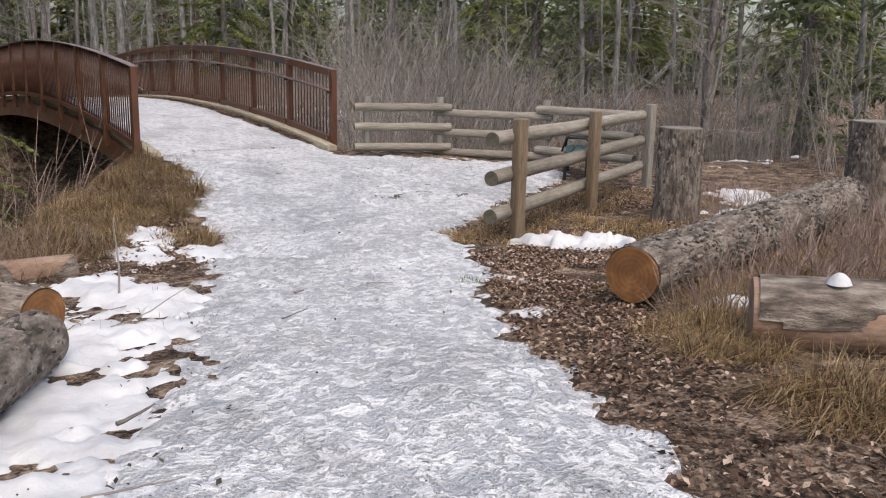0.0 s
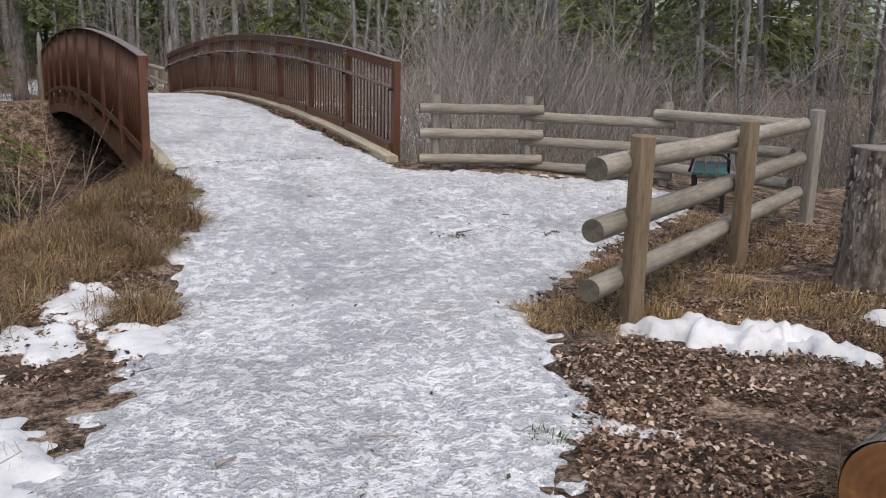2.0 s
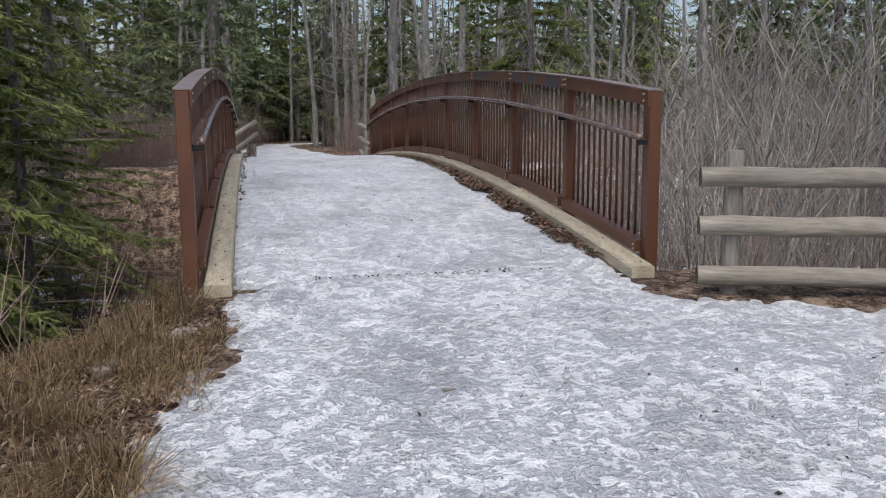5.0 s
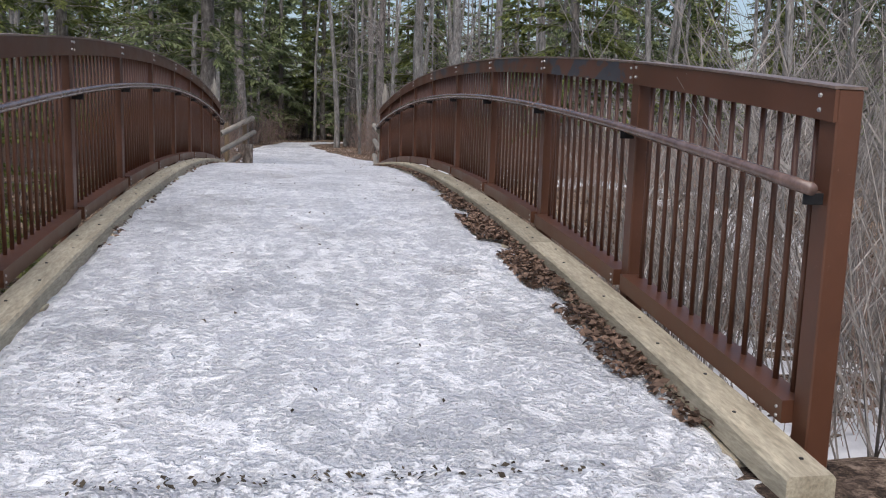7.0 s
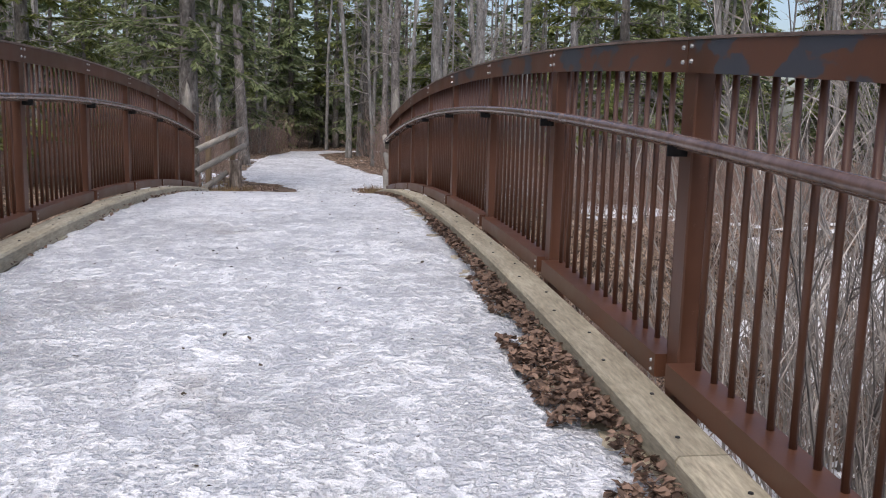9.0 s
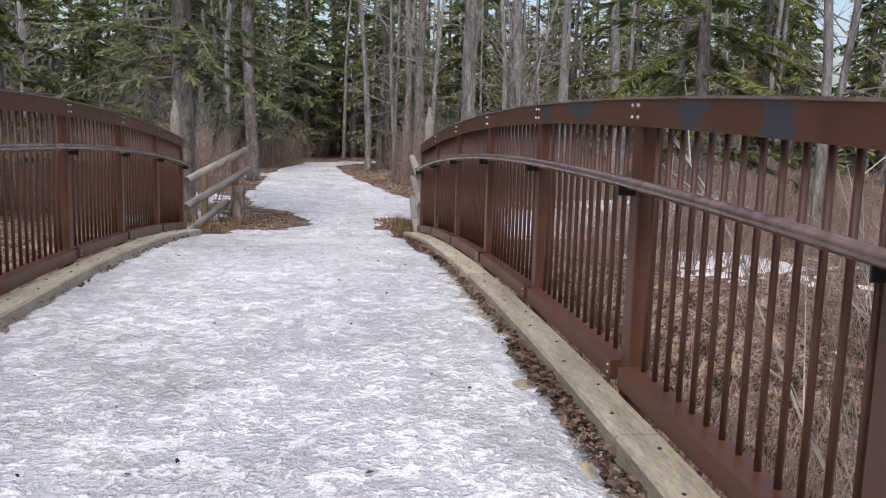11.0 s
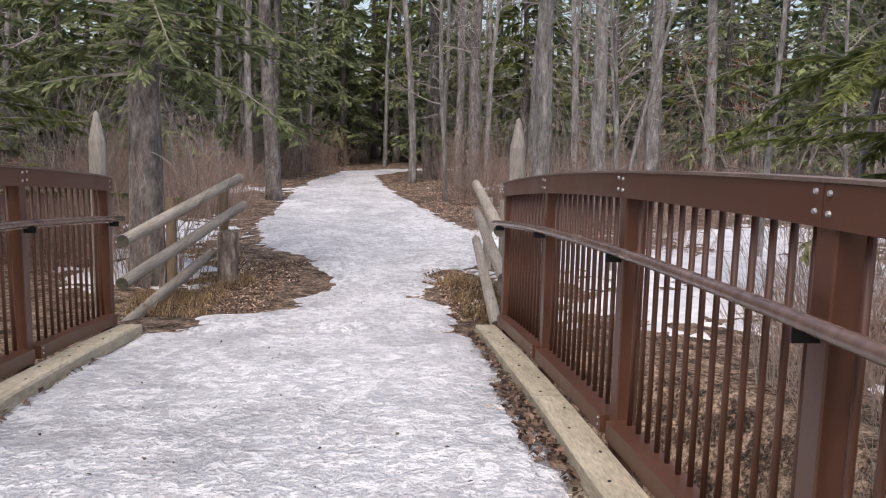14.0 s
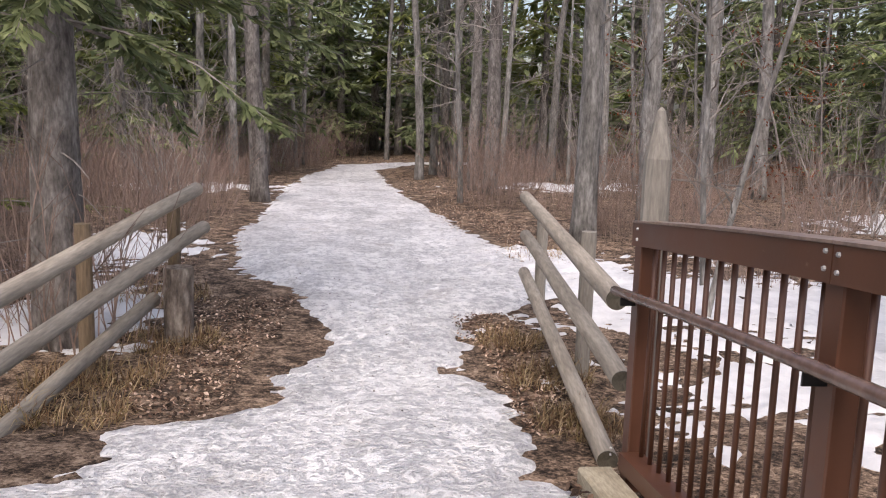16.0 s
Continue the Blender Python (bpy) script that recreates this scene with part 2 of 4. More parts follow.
PALETWIG = simple("pale_grey_branch", 2.0, [(0.3, (0.22, 0.20, 0.185)), (0.7, (0.44, 0.41, 0.38))], 0.9, vary=0.3)
BOLT = simple("galvanised_bolt", 20.0, [(0.3, (0.45, 0.45, 0.45)), (0.7, (0.6, 0.6, 0.6))], 0.45, metal=0.6, vary=0.05)
TEAL = simple("teal_painted_planks", 3.0, [(0.3, (0.035, 0.085, 0.085)), (0.7, (0.06, 0.13, 0.13))], 0.6, bump_d=0.003)
IRON = simple("black_iron", 6.0, [(0.3, (0.015, 0.015, 0.016)), (0.7, (0.03, 0.03, 0.032))], 0.5, bump_d=0.002)
MOSS = make_foliage("green_moss_blades", (0.05, 0.09, 0.015), (0.14, 0.21, 0.04))


# ---- mesh tools ----
class Geo:
    """Vertices and faces of one part."""

    def __init__(self):
        self.v, self.f, self.s = [], [], []

    def tube(self, pts, radii, sides=6, cap=True, smooth=True, rough=0.0, slot=None):
        base = len(self.v)
        up = Vector((0, 0, 1))
        n = len(pts)
        pts = [Vector(p) for p in pts]
        for i, p in enumerate(pts):
            d = (pts[min(i + 1, n - 1)] - pts[max(i - 1, 0)]).normalized()
            a = d.cross(up if abs(d.z) < 0.95 else Vector((1, 0, 0))).normalized()
            b = d.cross(a)
            for k in range(sides):
                w = 2 * math.pi * k / sides
                r = radii[i] * (1 + (rough * noise.noise((p.x * 3 + math.cos(w) * 1.3, p.y * 3 + math.sin(w) * 1.3, p.z * 1.2)) if rough else 0))
                self.v.append(p + (a * math.cos(w) + b * math.sin(w)) * r)
        for i in range(n - 1):
            for k in range(sides):
                k2 = (k + 1) % sides
                self.f.append((base + i * sides + k, base + i * sides + k2, base + (i + 1) * sides + k2, base + (i + 1) * sides + k))
        if cap:
            self.f.append(tuple(base + k for k in reversed(range(sides))))
            self.f.append(tuple(base + (n - 1) * sides + k for k in range(sides)))
        return self

    def box(self, lo, hi, bev=0.0):
        x0, y0, z0 = lo
        x1, y1, z1 = hi
        if not bev:
            b = len(self.v)
            self.v += [Vector(c) for c in ((x0, y0, z0), (x1, y0, z0), (x1, y1, z0), (x0, y1, z0), (x0, y0, z1), (x1, y0, z1), (x1, y1, z1), (x0, y1, z1))]
            self.f += [(b, b + 3, b + 2, b + 1), (b + 4, b + 5, b + 6, b + 7), (b, b + 1, b + 5, b + 4), (b + 1, b + 2, b + 6, b + 5), (b + 2, b + 3, b + 7, b + 6), (b + 3, b, b + 4, b + 7)]
            return self
        bm = bmesh.new()
        bmesh.ops.create_cube(bm, size=1)
        for w in bm.verts:
            w.co = Vector(((x0 + x1) / 2 + w.co.x * (x1 - x0), (y0 + y1) / 2 + w.co.y * (y1 - y0), (z0 + z1) / 2 + w.co.z * (z1 - z0)))
        bmesh.ops.bevel(bm, geom=list(bm.edges), offset=bev, segments=1, affect="EDGES")
        b = len(self.v)
        bm.verts.index_update()
        self.v += [w.co.copy() for w in bm.verts]
        self.f += [tuple(b + w.index for w in f.verts) for f in bm.faces]
        bm.free()
        return self

    def sweep(self, section, stations):
        """A closed section of (across, up) carried along stations (x, y, z) that run in y."""
        b, k = len(self.v), len(section)
        for x, y, z in stations:
            for a, u in section:
                self.v.append(Vector((x + a, y, z + u)))
        for i in range(len(stations) - 1):
            for j in range(k):
                j2 = (j + 1) % k
                self.f.append((b + i * k + j, b + i * k + j2, b + (i + 1) * k + j2, b + (i + 1) * k + j))
        self.f.append(tuple(b + j for j in reversed(range(k))))
        self.f.append(tuple(b + (len(stations) - 1) * k + j for j in range(k)))
        return self

    def blade(self, p, d, side, w):
        """A narrow leaf-shaped blade from p along d."""
        b = len(self.v)
        self.v += [p, p + d * 0.45 + side * w, p + d, p + d * 0.45 - side * w]
        self.f.append((b, b + 1, b + 2, b + 3))

    def mesh(self, name, material, smooth=False):
        me = bpy.data.meshes.new(name)
        me.from_pydata([tuple(c) for c in self.v], [], self.f)
        me.materials.append(material)
        if smooth:
            me.polygons.foreach_set("use_smooth", [True] * len(me.polygons))
        me.update()
        return me


def part(name, g, material, parent=None, label="", smooth=False):
    ob = new(name, g.mesh(name, material, smooth) if isinstance(g, Geo) else g)
    if parent is not None:
        ob.parent = parent
    return tagged(ob, label=label)


def thing(name, label, category, group="", kind=""):
    return tagged(new(name), label, category, group, kind)


# ---- the lie of the land ----
ZY = np.array([-30, -20, -14, -12, -10.8, -9.6, -8.8, -8, -6.5, -5, -4, -3, -1, 0, 16.2, 16.7, 17.2, 18.3, 20.5, 30, 45])
ZZ = np.array([0.1, 0.08, 0.03, 0.0, -0.1, -0.23, -0.29, -0.33, -0.35, -0.35, -0.3, -0.23, -0.1, -0.03, -0.03, -0.05, -0.1, -0.2, -0.26, -0.3, -0.3])
XC = 0.035          # middle of the bridge
SPAN = 16.2
PANEL = 1.8


def arch(y):
    """Height of the railing's top along the bridge."""
    return 1.38 + 0.475 * (1 - ((y - 8.1) / 8.1) ** 2)


def deck(y):
    return arch(y) - 1.41


def smooth01(t):
    t = min(1.0, max(0.0, t))
    return t * t * (3 - 2 * t)


def land(x, y):
    """Height of the ground."""
    z = float(np.interp(y, ZY, ZZ))
    near = -0.2
    if x < -1.7:
        near += 1.7 * max(x + 1.7, -3.4) + 0.5 * min(0.0, x + 5.1)
    if x > 2.2:
        near -= 0.75 * min(x - 2.2, 4.5)
    far = 16.0
    depth = 1.75 - 0.4 * math.tanh(x / 2)
    if y > 8 and x > 2:
        far -= 4.0 * smooth01((x - 2) / 3)
    a = smooth01((y - near) / 2.6)
    b = smooth01((far - y) / 2.6)
    z -= depth * min(a, b)
    rough = 0.05 + 0.05 * smooth01((abs(x) - 4) / 10)
    z += rough * noise.noise((x * 0.7, y * 0.7, 3.1)) + 0.010 * noise.noise((x * 2.6, y * 2.6, 7.7))
    z += 0.9 * noise.noise((x * 0.03, y * 0.03, 0.5)) * smooth01((math.hypot(x, y - 10) - 25) / 60)
    return z


def axis(lo, hi, step, reach):
    mid = list(np.arange(lo, hi + step / 2, step))
    out, s = [hi], step
    while out[-1] < reach:
        s *= 1.35
        out.append(out[-1] + s)
    pre, s = [lo], step
    while pre[-1] > -reach:
        s *= 1.35
        pre.append(pre[-1] - s)
    return list(reversed(pre[1:])) + mid + out[1:]


def build_ground():
    xs, ys = axis(-9, 11, 0.2, 600), axis(-15, 34, 0.2, 600)
    g = Geo()
    for y in ys:
        for x in xs:
            g.v.append((x, y, land(x, y)))
    w = len(xs)
    for j in range(len(ys) - 1):
        for i in range(w - 1):
            g.f.append((j * w + i, j * w + i + 1, (j + 1) * w + i + 1, (j + 1) * w + i))
    return tagged(part("ground", g, GROUND, smooth=True), "brown leaf litter ground with thawing snow", "ground", kind="structure")


build_ground()


def inside(poly, x, y):
    """Signed distance to a closed outline, positive within."""
    best, odd = 1e9, False
    n = len(poly)
    for i in range(n):
        ax, ay = poly[i]
        bx, by = poly[(i + 1) % n]
        dx, dy = bx - ax, by - ay
        t = min(1, max(0, ((x - ax) * dx + (y - ay) * dy) / (dx * dx + dy * dy)))
        best = min(best, math.hypot(x - ax - t * dx, y - ay - t * dy))
        if (ay > y) != (by > y) and x < (bx - ax) * (y - ay) / (by - ay) + ax:
            odd = not odd
    return best if odd else -best


NEAR_PATH = [(-1.3, 0.3), (-1.43, -1.28), (-1.71, -2.29), (-1.95, -3.4), (-2.34, -4.53), (-2.59, -5.62), (-3.05, -6.89), (-3.68, -8.22), (-4.21, -9.64), (-5.05, -11.1), (-6.17, -12.7), (-9, -15.5),
             (-5.2, -15.5), (-3.97, -13.46), (-3.25, -12.21), (-2.72, -11.04), (-2.04, -9.68), (-1.57, -9), (-0.75, -7.74), (-0.3, -6.76), (0.08, -6.15), (0.81, -5.77), (1.53, -5.14), (2.25, -4.71), (3.36, -4.21), (4.32, -3.42), (4.1, -2.38), (2.49, -1.23), (1.39, -0.8), (1.38, 0.3)]
FAR_PATH = [(-1.1, 16.1), (-1.15, 17.0), (-0.6, 17.7), (-0.35, 18.6), (-0.3, 20.2), (-0.5, 22.1), (-1.3, 23.0), (-1.7, 26), (-1.7, 32), (-1.5, 38), (-0.6, 42.5), (2.0, 44.8), (5.5, 45.5), (5.5, 44.4), (2.2, 43.6), (0.6, 40.5),
            (0.9, 36), (1.4, 32), (1.9, 28.5), (2.5, 25), (3.0, 22.5), (1.9, 21.0), (1.35, 20.6), (1.2, 18.9), (1.4, 17.6), (1.3, 16.1)]


def tread(x, y):
    """Footprints and lumps trodden into ice."""
    p = noise.noise((x * 3.6, y * 3.6, 2.2))
    q = noise.noise((x * 8.5, y * 8.5, 5.2))
    return 0.014 * p - 0.034 * max(0.0, q - 0.10) + 0.013 * noise.noise((x * 17, y * 17, 1.2))


def sheet(name, label, x0, x1, y0, y1, step, dist, base, thick, material, wobble=0.16):
    """Ice or snow that thins out to a ragged edge on the ground."""
    nx, ny = int((x1 - x0) / step) + 1, int((y1 - y0) / step) + 1
    g, idx = Geo(), {}
    for j in range(ny):
        for i in range(nx):
            x, y = x0 + i * step, y0 + j * step
            d = dist(x, y)
            if d < -0.5:
                continue
            d += wobble * (noise.noise((x * 1.9, y * 1.9, 1.3)) + 0.9 * noise.noise((x * 5.3, y * 5.3, 4.4)) + 0.9 * noise.noise((x * 9, y * 9, 6.4)))
            if d < -0.2:
                continue
            t = thick * math.tanh(d / 0.22) if d > 0 else d * 0.3
            hollow = noise.noise((x * 0.8, y * 0.8, 9.0))
            t += tread(x, y) + 0.012 * hollow
            idx[i, j] = len(g.v)
            g.v.append((x, y, base(x, y) + t))
    for (i, j), a in idx.items():
        q = (a, idx.get((i + 1, j)), idx.get((i + 1, j + 1)), idx.get((i, j + 1)))
        if None not in q:
            g.f.append(q)
    return tagged(part(name, g, material, smooth=True), label, "icy path", kind="structure")


sheet("path_ice_near", "trampled grey-white icy snow path", -9.2, 4.8, -15.5, 0.06, 0.055, lambda x, y: inside(NEAR_PATH, x, y), land, 0.045, ICE)
sheet("path_ice_far", "trampled icy snow path into woods", -2.2, 6, 15.6, 46, 0.08, lambda x, y: inside(FAR_PATH, x, y) - 1.3 * math.exp(-((x + 0.48) ** 2 * 5 + (y - 19.8) ** 2 * 1.6)) - 0.5 * math.exp(-((x + 0.5) ** 2 * 6 + (y - 17.9) ** 2 * 5)), land, 0.045, ICE)


def deck_edge(x, y):
    right = 1.38 - 0.34 * max(0.0, 0.25 + noise.noise((y * 0.9, 0, 3))) * smooth01(y / 2)
    left = 1.46
    return min(XC + right - x, x - XC + left)


def build_deck_ice():
    g, idx = Geo(), {}
    step = 0.055
    ny, nx = int(16.9 / step), int(2.96 / step)
    for j in range(ny + 1):
        y = -0.42 + j * step
        for i in range(nx + 1):
            x = XC - 1.47 + i * step
            d = deck_edge(x, y) + 0.11 * (noise.noise((x * 2.4, y * 2.4, 1.3)) + 0.7 * noise.noise((x * 6, y * 6, 4.4)))
            t = 0.02 * math.tanh(d / 0.1) if d > 0 else max(d * 0.5, -0.02)
            t += 0.6 * tread(x, y)
            yy = min(SPAN, max(0.0, y))
            z = deck(yy) + 0.01 if 0 <= y <= SPAN else deck(yy) - 0.3 * abs(y - yy) + 0.01
            idx[i, j] = len(g.v)
            g.v.append((x, y, z + t))
    for (i, j), a in idx.items():
        q = (a, idx.get((i + 1, j)), idx.get((i + 1, j + 1)), idx.get((i, j + 1)))
        if None not in q:
            g.f.append(q)
    return tagged(part("deck_ice", g, DECK_ICE, smooth=True), "trampled grey-white ice covering the bridge deck", "icy path", kind="structure")


build_deck_ice()


def snow_patch(x, y, rx, ry, turn, high, label, seed, full=0.62):
    """Old snow with a ragged outline and lumpy top."""
    g, idx = Geo(), {}
    c, s = math.cos(turn), math.sin(turn)
    R = max(rx, ry) * 1.5
    step = max(0.035, R / 40)
    n = int(2 * R / step)
    for j in range(n + 1):
        for i in range(n + 1):
            u, v = -R + i * step, -R + j * step
            px, py = x + u, y + v
            a, d = (u * c + v * s) / rx, (-u * s + v * c) / ry
            f = (1 if R < 1.6 else full) - math.hypot(a, d) + 0.75 * noise.noise((px * 2.3, py * 2.3, seed)) + 0.6 * noise.noise((px * 6, py * 6, seed)) + 0.35 * noise.noise((px * 14, py * 14, seed))
            if f < -0.5:
                continue
            h = high * math.tanh(f * 2.2) * (1 + 0.8 * noise.noise((px * 7, py * 7, seed)) + 0.4 * noise.noise((px * 13, py * 13, seed))) if f > 0 else f * 0.35
            idx[i, j] = len(g.v)
            g.v.append((px, py, land(px, py) + h + 0.008 * noise.noise((px * 16, py * 16, seed))))
    for (i, j), q0 in idx.items():
        q = (q0, idx.get((i + 1, j)), idx.get((i + 1, j + 1)), idx.get((i, j + 1)))
        if None not in q:
            g.f.append(q)
    return tagged(part("snow_patch", g, SNOW, smooth=True), label, "snow patch", "thawing snow patches", "stuff")


for i, p in enumerate([(-3.92, -7.35, 0.501, 0.752, 0.3, 0.06), (-4.37, -8.49, 0.582, 0.679, 0.5, 0.06), (-4.89, -9.93, 0.678, 0.904, 0.6, 0.05), (-5.63, -11.39, 0.82, 0.902, 0.6, 0.05), (-3, -5.21, 0.308, 0.615, 0.2, 0.05), (-2.8, -6.16, 0.254, 0.508, 0.4, 0.05), (-3.36, -5.82, 0.256, 0.41, 0.0, 0.04), (-2.24, -3.92, 0.144, 0.516, 0.3, 0.03),
                       (0.42, -7.58, 0.493, 0.296, -0.3, 0.13), (0.85, -8.15, 0.178, 0.277, 0.2, 0.1), (-0.78, -10.5, 0.26, 0.14, 0.2, 0.1), (-1.03, -8.53, 0.12, 0.3, 0.6, 0.03), (-1.72, -9.6, 0.12, 0.16, 0.6, 0.025), (1.99, -7.79, 0.208, 0.156, 0, 0.06), (3.6, -7.3, 0.489, 0.293, 0.4, 0.06), (5.14, -6.36, 0.691, 0.395, 0.4, 0.06)]):
    snow_patch(*p, "white lumpy thawing snow patch on dead grass", i * 1.7 + 0.3)
for i, p in enumerate([(4.6, 18.3, 2.0, 1.6, 0.3, 0.05), (4.0, 21.6, 1.8, 1.9, 0.3, 0.05), (6.8, 21.0, 2.2, 2.0, 0.8, 0.05), (8.5, 24.5, 2.6, 1.6, 0.2, 0.05), (3.1, 23.8, 0.9, 1.2, 0.2, 0.05), (-2.6, 20.8, 0.9, 1.6, 0.2, 0.04), (-3.0, 24.6, 1.3, 2.4, 0.0, 0.05), (12.0, 29, 3.0, 2.0, 0.2, 0.05), (6, 36, 3, 1.5, 0.2, 0.05), (-4, 34, 2.5, 1.5, 0.1, 0.05),
                       (3.9, 2.6, 1.6, 2.0, 0.3, 0.05), (3.9, 6.2, 1.7, 2.3, 0.2, 0.05), (6.4, 9.4, 1.2, 1.6, 0.1, 0.05), (5.6, 14.2, 1.3, 1.3, 0.5, 0.05), (7.5, 4.5, 2.0, 2.4, 0.4, 0.05), (8.0, 10.0, 2.0, 2.6, 0.4, 0.05), (-4.4, 5.4, 1.0, 0.8, 0.3, 0.05), (-3.8, 8.5, 1.2, 2.4, 0.1, 0.05), (-6.5, 12, 2.0, 2.0, 0.2, 0.05), (6.4, 0.4, 1.2, 0.8, 0.3, 0.05), (9.5, -2.5, 1.8, 1.2, 0.3, 0.05)]):
    snow_patch(*p, "thawing snow lying among brush and twigs", i * 2.3 + 40.3, 1.0 if i < 6 or i in (10, 11) else 0.68)


# ---- the bridge ----
def railing(side):
    """One railing of the bridge: side -1 or 1."""
    X = XC + side * 1.685       # inner face of the top rail
    o = side                    # outward
    root = thing("bridge_railing", "brown painted steel railing along arched footbridge", "railing", "bridge railings")
    ys = lambda a, b, n: [(a + (b - a) * i / n) for i in range(n + 1)]

    def sec(a0, a1, u0, u1):
        p = [(a0 * o, u0), (a1 * o, u0), (a1 * o, u1), (a0 * o, u1)]
        return p if o > 0 else p[::-1]

    for k in range(10):
        y = k * PANEL
        z = arch(y)
        g = Geo().box((min(X + o * 0.016, X + o * 0.116), y - 0.052, z - 1.62), (max(X + o * 0.016, X + o * 0.116), y + 0.052, z - 0.038), 0.006)
        post = part("post", g, STEEL, root)
        g = Geo().box((min(X - o * 0.062, X + o * 0.043), y - 0.016, z - 0.45), (max(X - o * 0.062, X + o * 0.043), y - 0.008, z - 0.408), 0.002)
        g.box((min(X + o * 0.03, X + o * 0.043), y - 0.02, z - 0.475), (max(X + o * 0.03, X + o * 0.043), y + 0.02, z - 0.418), 0.002)
        part("handrail_bracket", g, IRON, post, "dark steel handrail bracket")
        for dy in ((-0.035, 0.035) if k not in (0, 9) else ((0.03,) if k == 0 else (-0.03,))):
            for dz in (-0.058, -0.110):
                g = Geo().tube([(X - o * 0.008, y + dy, z + dz), (X + o * 0.002, y + dy, z + dz)], [0.007, 0.009], 8)
                part("bolt", g, BOLT, root, "galvanised bolt")
        for dz in (-1.24, -1.275):
            g = Geo().tube([(X - o * 0.036, y + 0.085, z + dz), (X - o * 0.028, y + 0.085, z + dz)], [0.006, 0.008], 8)
            part("bolt", g, BOLT, root, "galvanised bolt")
    picket = Geo().tube([(0, 0, 0), (0, 0, 1.16)], [0.0125] * 2, 8).mesh("picket", STEEL, True)
    for k in range(9):
        y0, y1 = k * PANEL, (k + 1) * PANEL
        gap = 0.003
        st = [(X, y, arch(y)) for y in ys(y0 + (gap if k else -0.054), y1 - (gap if k < 8 else -0.054), 4)]
        worn = STEEL_WORN if (side > 0 and k in (1, 2, 3, 4)) else STEEL
        part("top_rail", Geo().sweep(sec(0.0, 0.014, -0.148, -0.034), st), worn, root)
        part("rail_cap", Geo().sweep(sec(-0.006, 0.124, -0.032, -0.022), st), CAPSTEEL, root)
        stb = [(X, y, arch(y)) for y in ys(y0 + (0.052 if k else 0.05), y1 - 0.052, 4)]
        part("bottom_rail", Geo().sweep(sec(-0.03, 0.09, -1.302, -1.212), stb), STEEL, root)
        for i in range(13):
            y = y0 + PANEL * (i + 1) / 14
            p = part("picket", picket, STEEL, root)
            p.location = (X + o * 0.062, y, arch(y) - 1.215)
    st = [(X - o * 0.055, y, arch(y) - 0.385) for y in ys(-0.05, SPAN + 0.12, 60)]
    hs = [(0.024 * math.cos(w), 0.024 * math.sin(w)) for w in np.linspace(0, 2 * math.pi, 10, endpoint=False)]
    part("handrail", Geo().sweep(hs, st), HANDSTEEL, root, "rounded brown steel handrail", smooth=True)
    st = [(X + o * 0.03, y, arch(y) - 0.375) for y in ys(0.0, SPAN, 60)]
    part("rub_rail", Geo().sweep(sec(-0.055, 0.012, -0.046, -0.026), st), HANDSTEEL, root)
    return root


def build_deck():
    root = thing("bridge_deck", "arched timber bridge deck on brown steel beams", "bridge deck")
    n = 108
    w = SPAN / n
    for i in range(n):
        y0, y1 = i * w + 0.004, (i + 1) * w - 0.004
        g = Geo()
        x0, x1 = XC - 1.60, XC + 1.60
        zs = (deck(y0) - 0.012, deck(y1) - 0.012)
        g.v = [(x0, y0, zs[0] - 0.06), (x1, y0, zs[0] - 0.06), (x1, y1, zs[1] - 0.06), (x0, y1, zs[1] - 0.06), (x0, y0, zs[0]), (x1, y0, zs[0]), (x1, y1, zs[1]), (x0, y1, zs[1])]
        g.f = [(0, 3, 2, 1), (4, 5, 6, 7), (0, 1, 5, 4), (1, 2, 6, 5), (2, 3, 7, 6), (3, 0, 4, 7)]
        part("plank", g, KERB, root)
    for x in (-1.72, -0.55, 0.55, 1.62):
        st = [(XC + x, SPAN * i / 24, deck(SPAN * i / 24) - 0.08) for i in range(25)]
        part("beam", Geo().sweep([(0, -0.34), (0.1, -0.34), (0.1, 0), (0, 0)], st), STEEL, root)
    for y in (-0.35, SPAN + 0.05):
        part("abutment", Geo().box((XC - 1.9, y, -1.6), (XC + 1.9, y + 0.3, -0.08), 0.02), KERB, root, "rough concrete bridge abutment")
    return root


def kerb(side):
    root = thing("bridge_kerb", "pale weathered timber kerb along bridge deck", "kerb", "bridge kerbs")
    a0, a1 = XC + side * 1.465, XC + side * 1.65
    a0, a1 = min(a0, a1), max(a0, a1)
    cuts = [-0.32, 3.0, 6.6, 10.2, 13.4, 16.22]
    for c0, c1 in zip(cuts, cuts[1:]):
        m = 12
        st = []
        for i in range(m + 1):
            y = c0 + 0.004 + (c1 - c0 - 0.008) * i / m
            st.append((0, y, deck(y) + 0.0 + 0.003 * noise.noise((y * 2, side, 0))))
        e = 0.012
        section = [(a0, 0.0), (a1, 0.0), (a1, 0.085), (a1 - e, 0.10), (a0 + e, 0.10), (a0, 0.085)]
        part("timber", Geo().sweep(section, st), KERB, root)
    for i in range(10):
        y = 0.1 + i * 1.77
        z = deck(min(SPAN, y))
        part("block", Geo().box((a0 + 0.02, y - 0.09, z - 0.02), (a1 + 0.02, y + 0.09, z + 0.014), 0.004), KERB, root)
    screw = Geo().tube([(0, 0, -0.004), (0, 0, 0.003)], [0.009, 0.008], 8).mesh("screw", IRON)
    for i in range(44):
        y = -0.2 + i * 0.37
        p = part("screw", screw, IRON, root)
        p.location = ((a0 + a1) / 2 + 0.03 * (-1) ** i, y, deck(y) + 0.101)
    return root


for s in (-1, 1):
    railing(s)
    kerb(s)
build_deck()


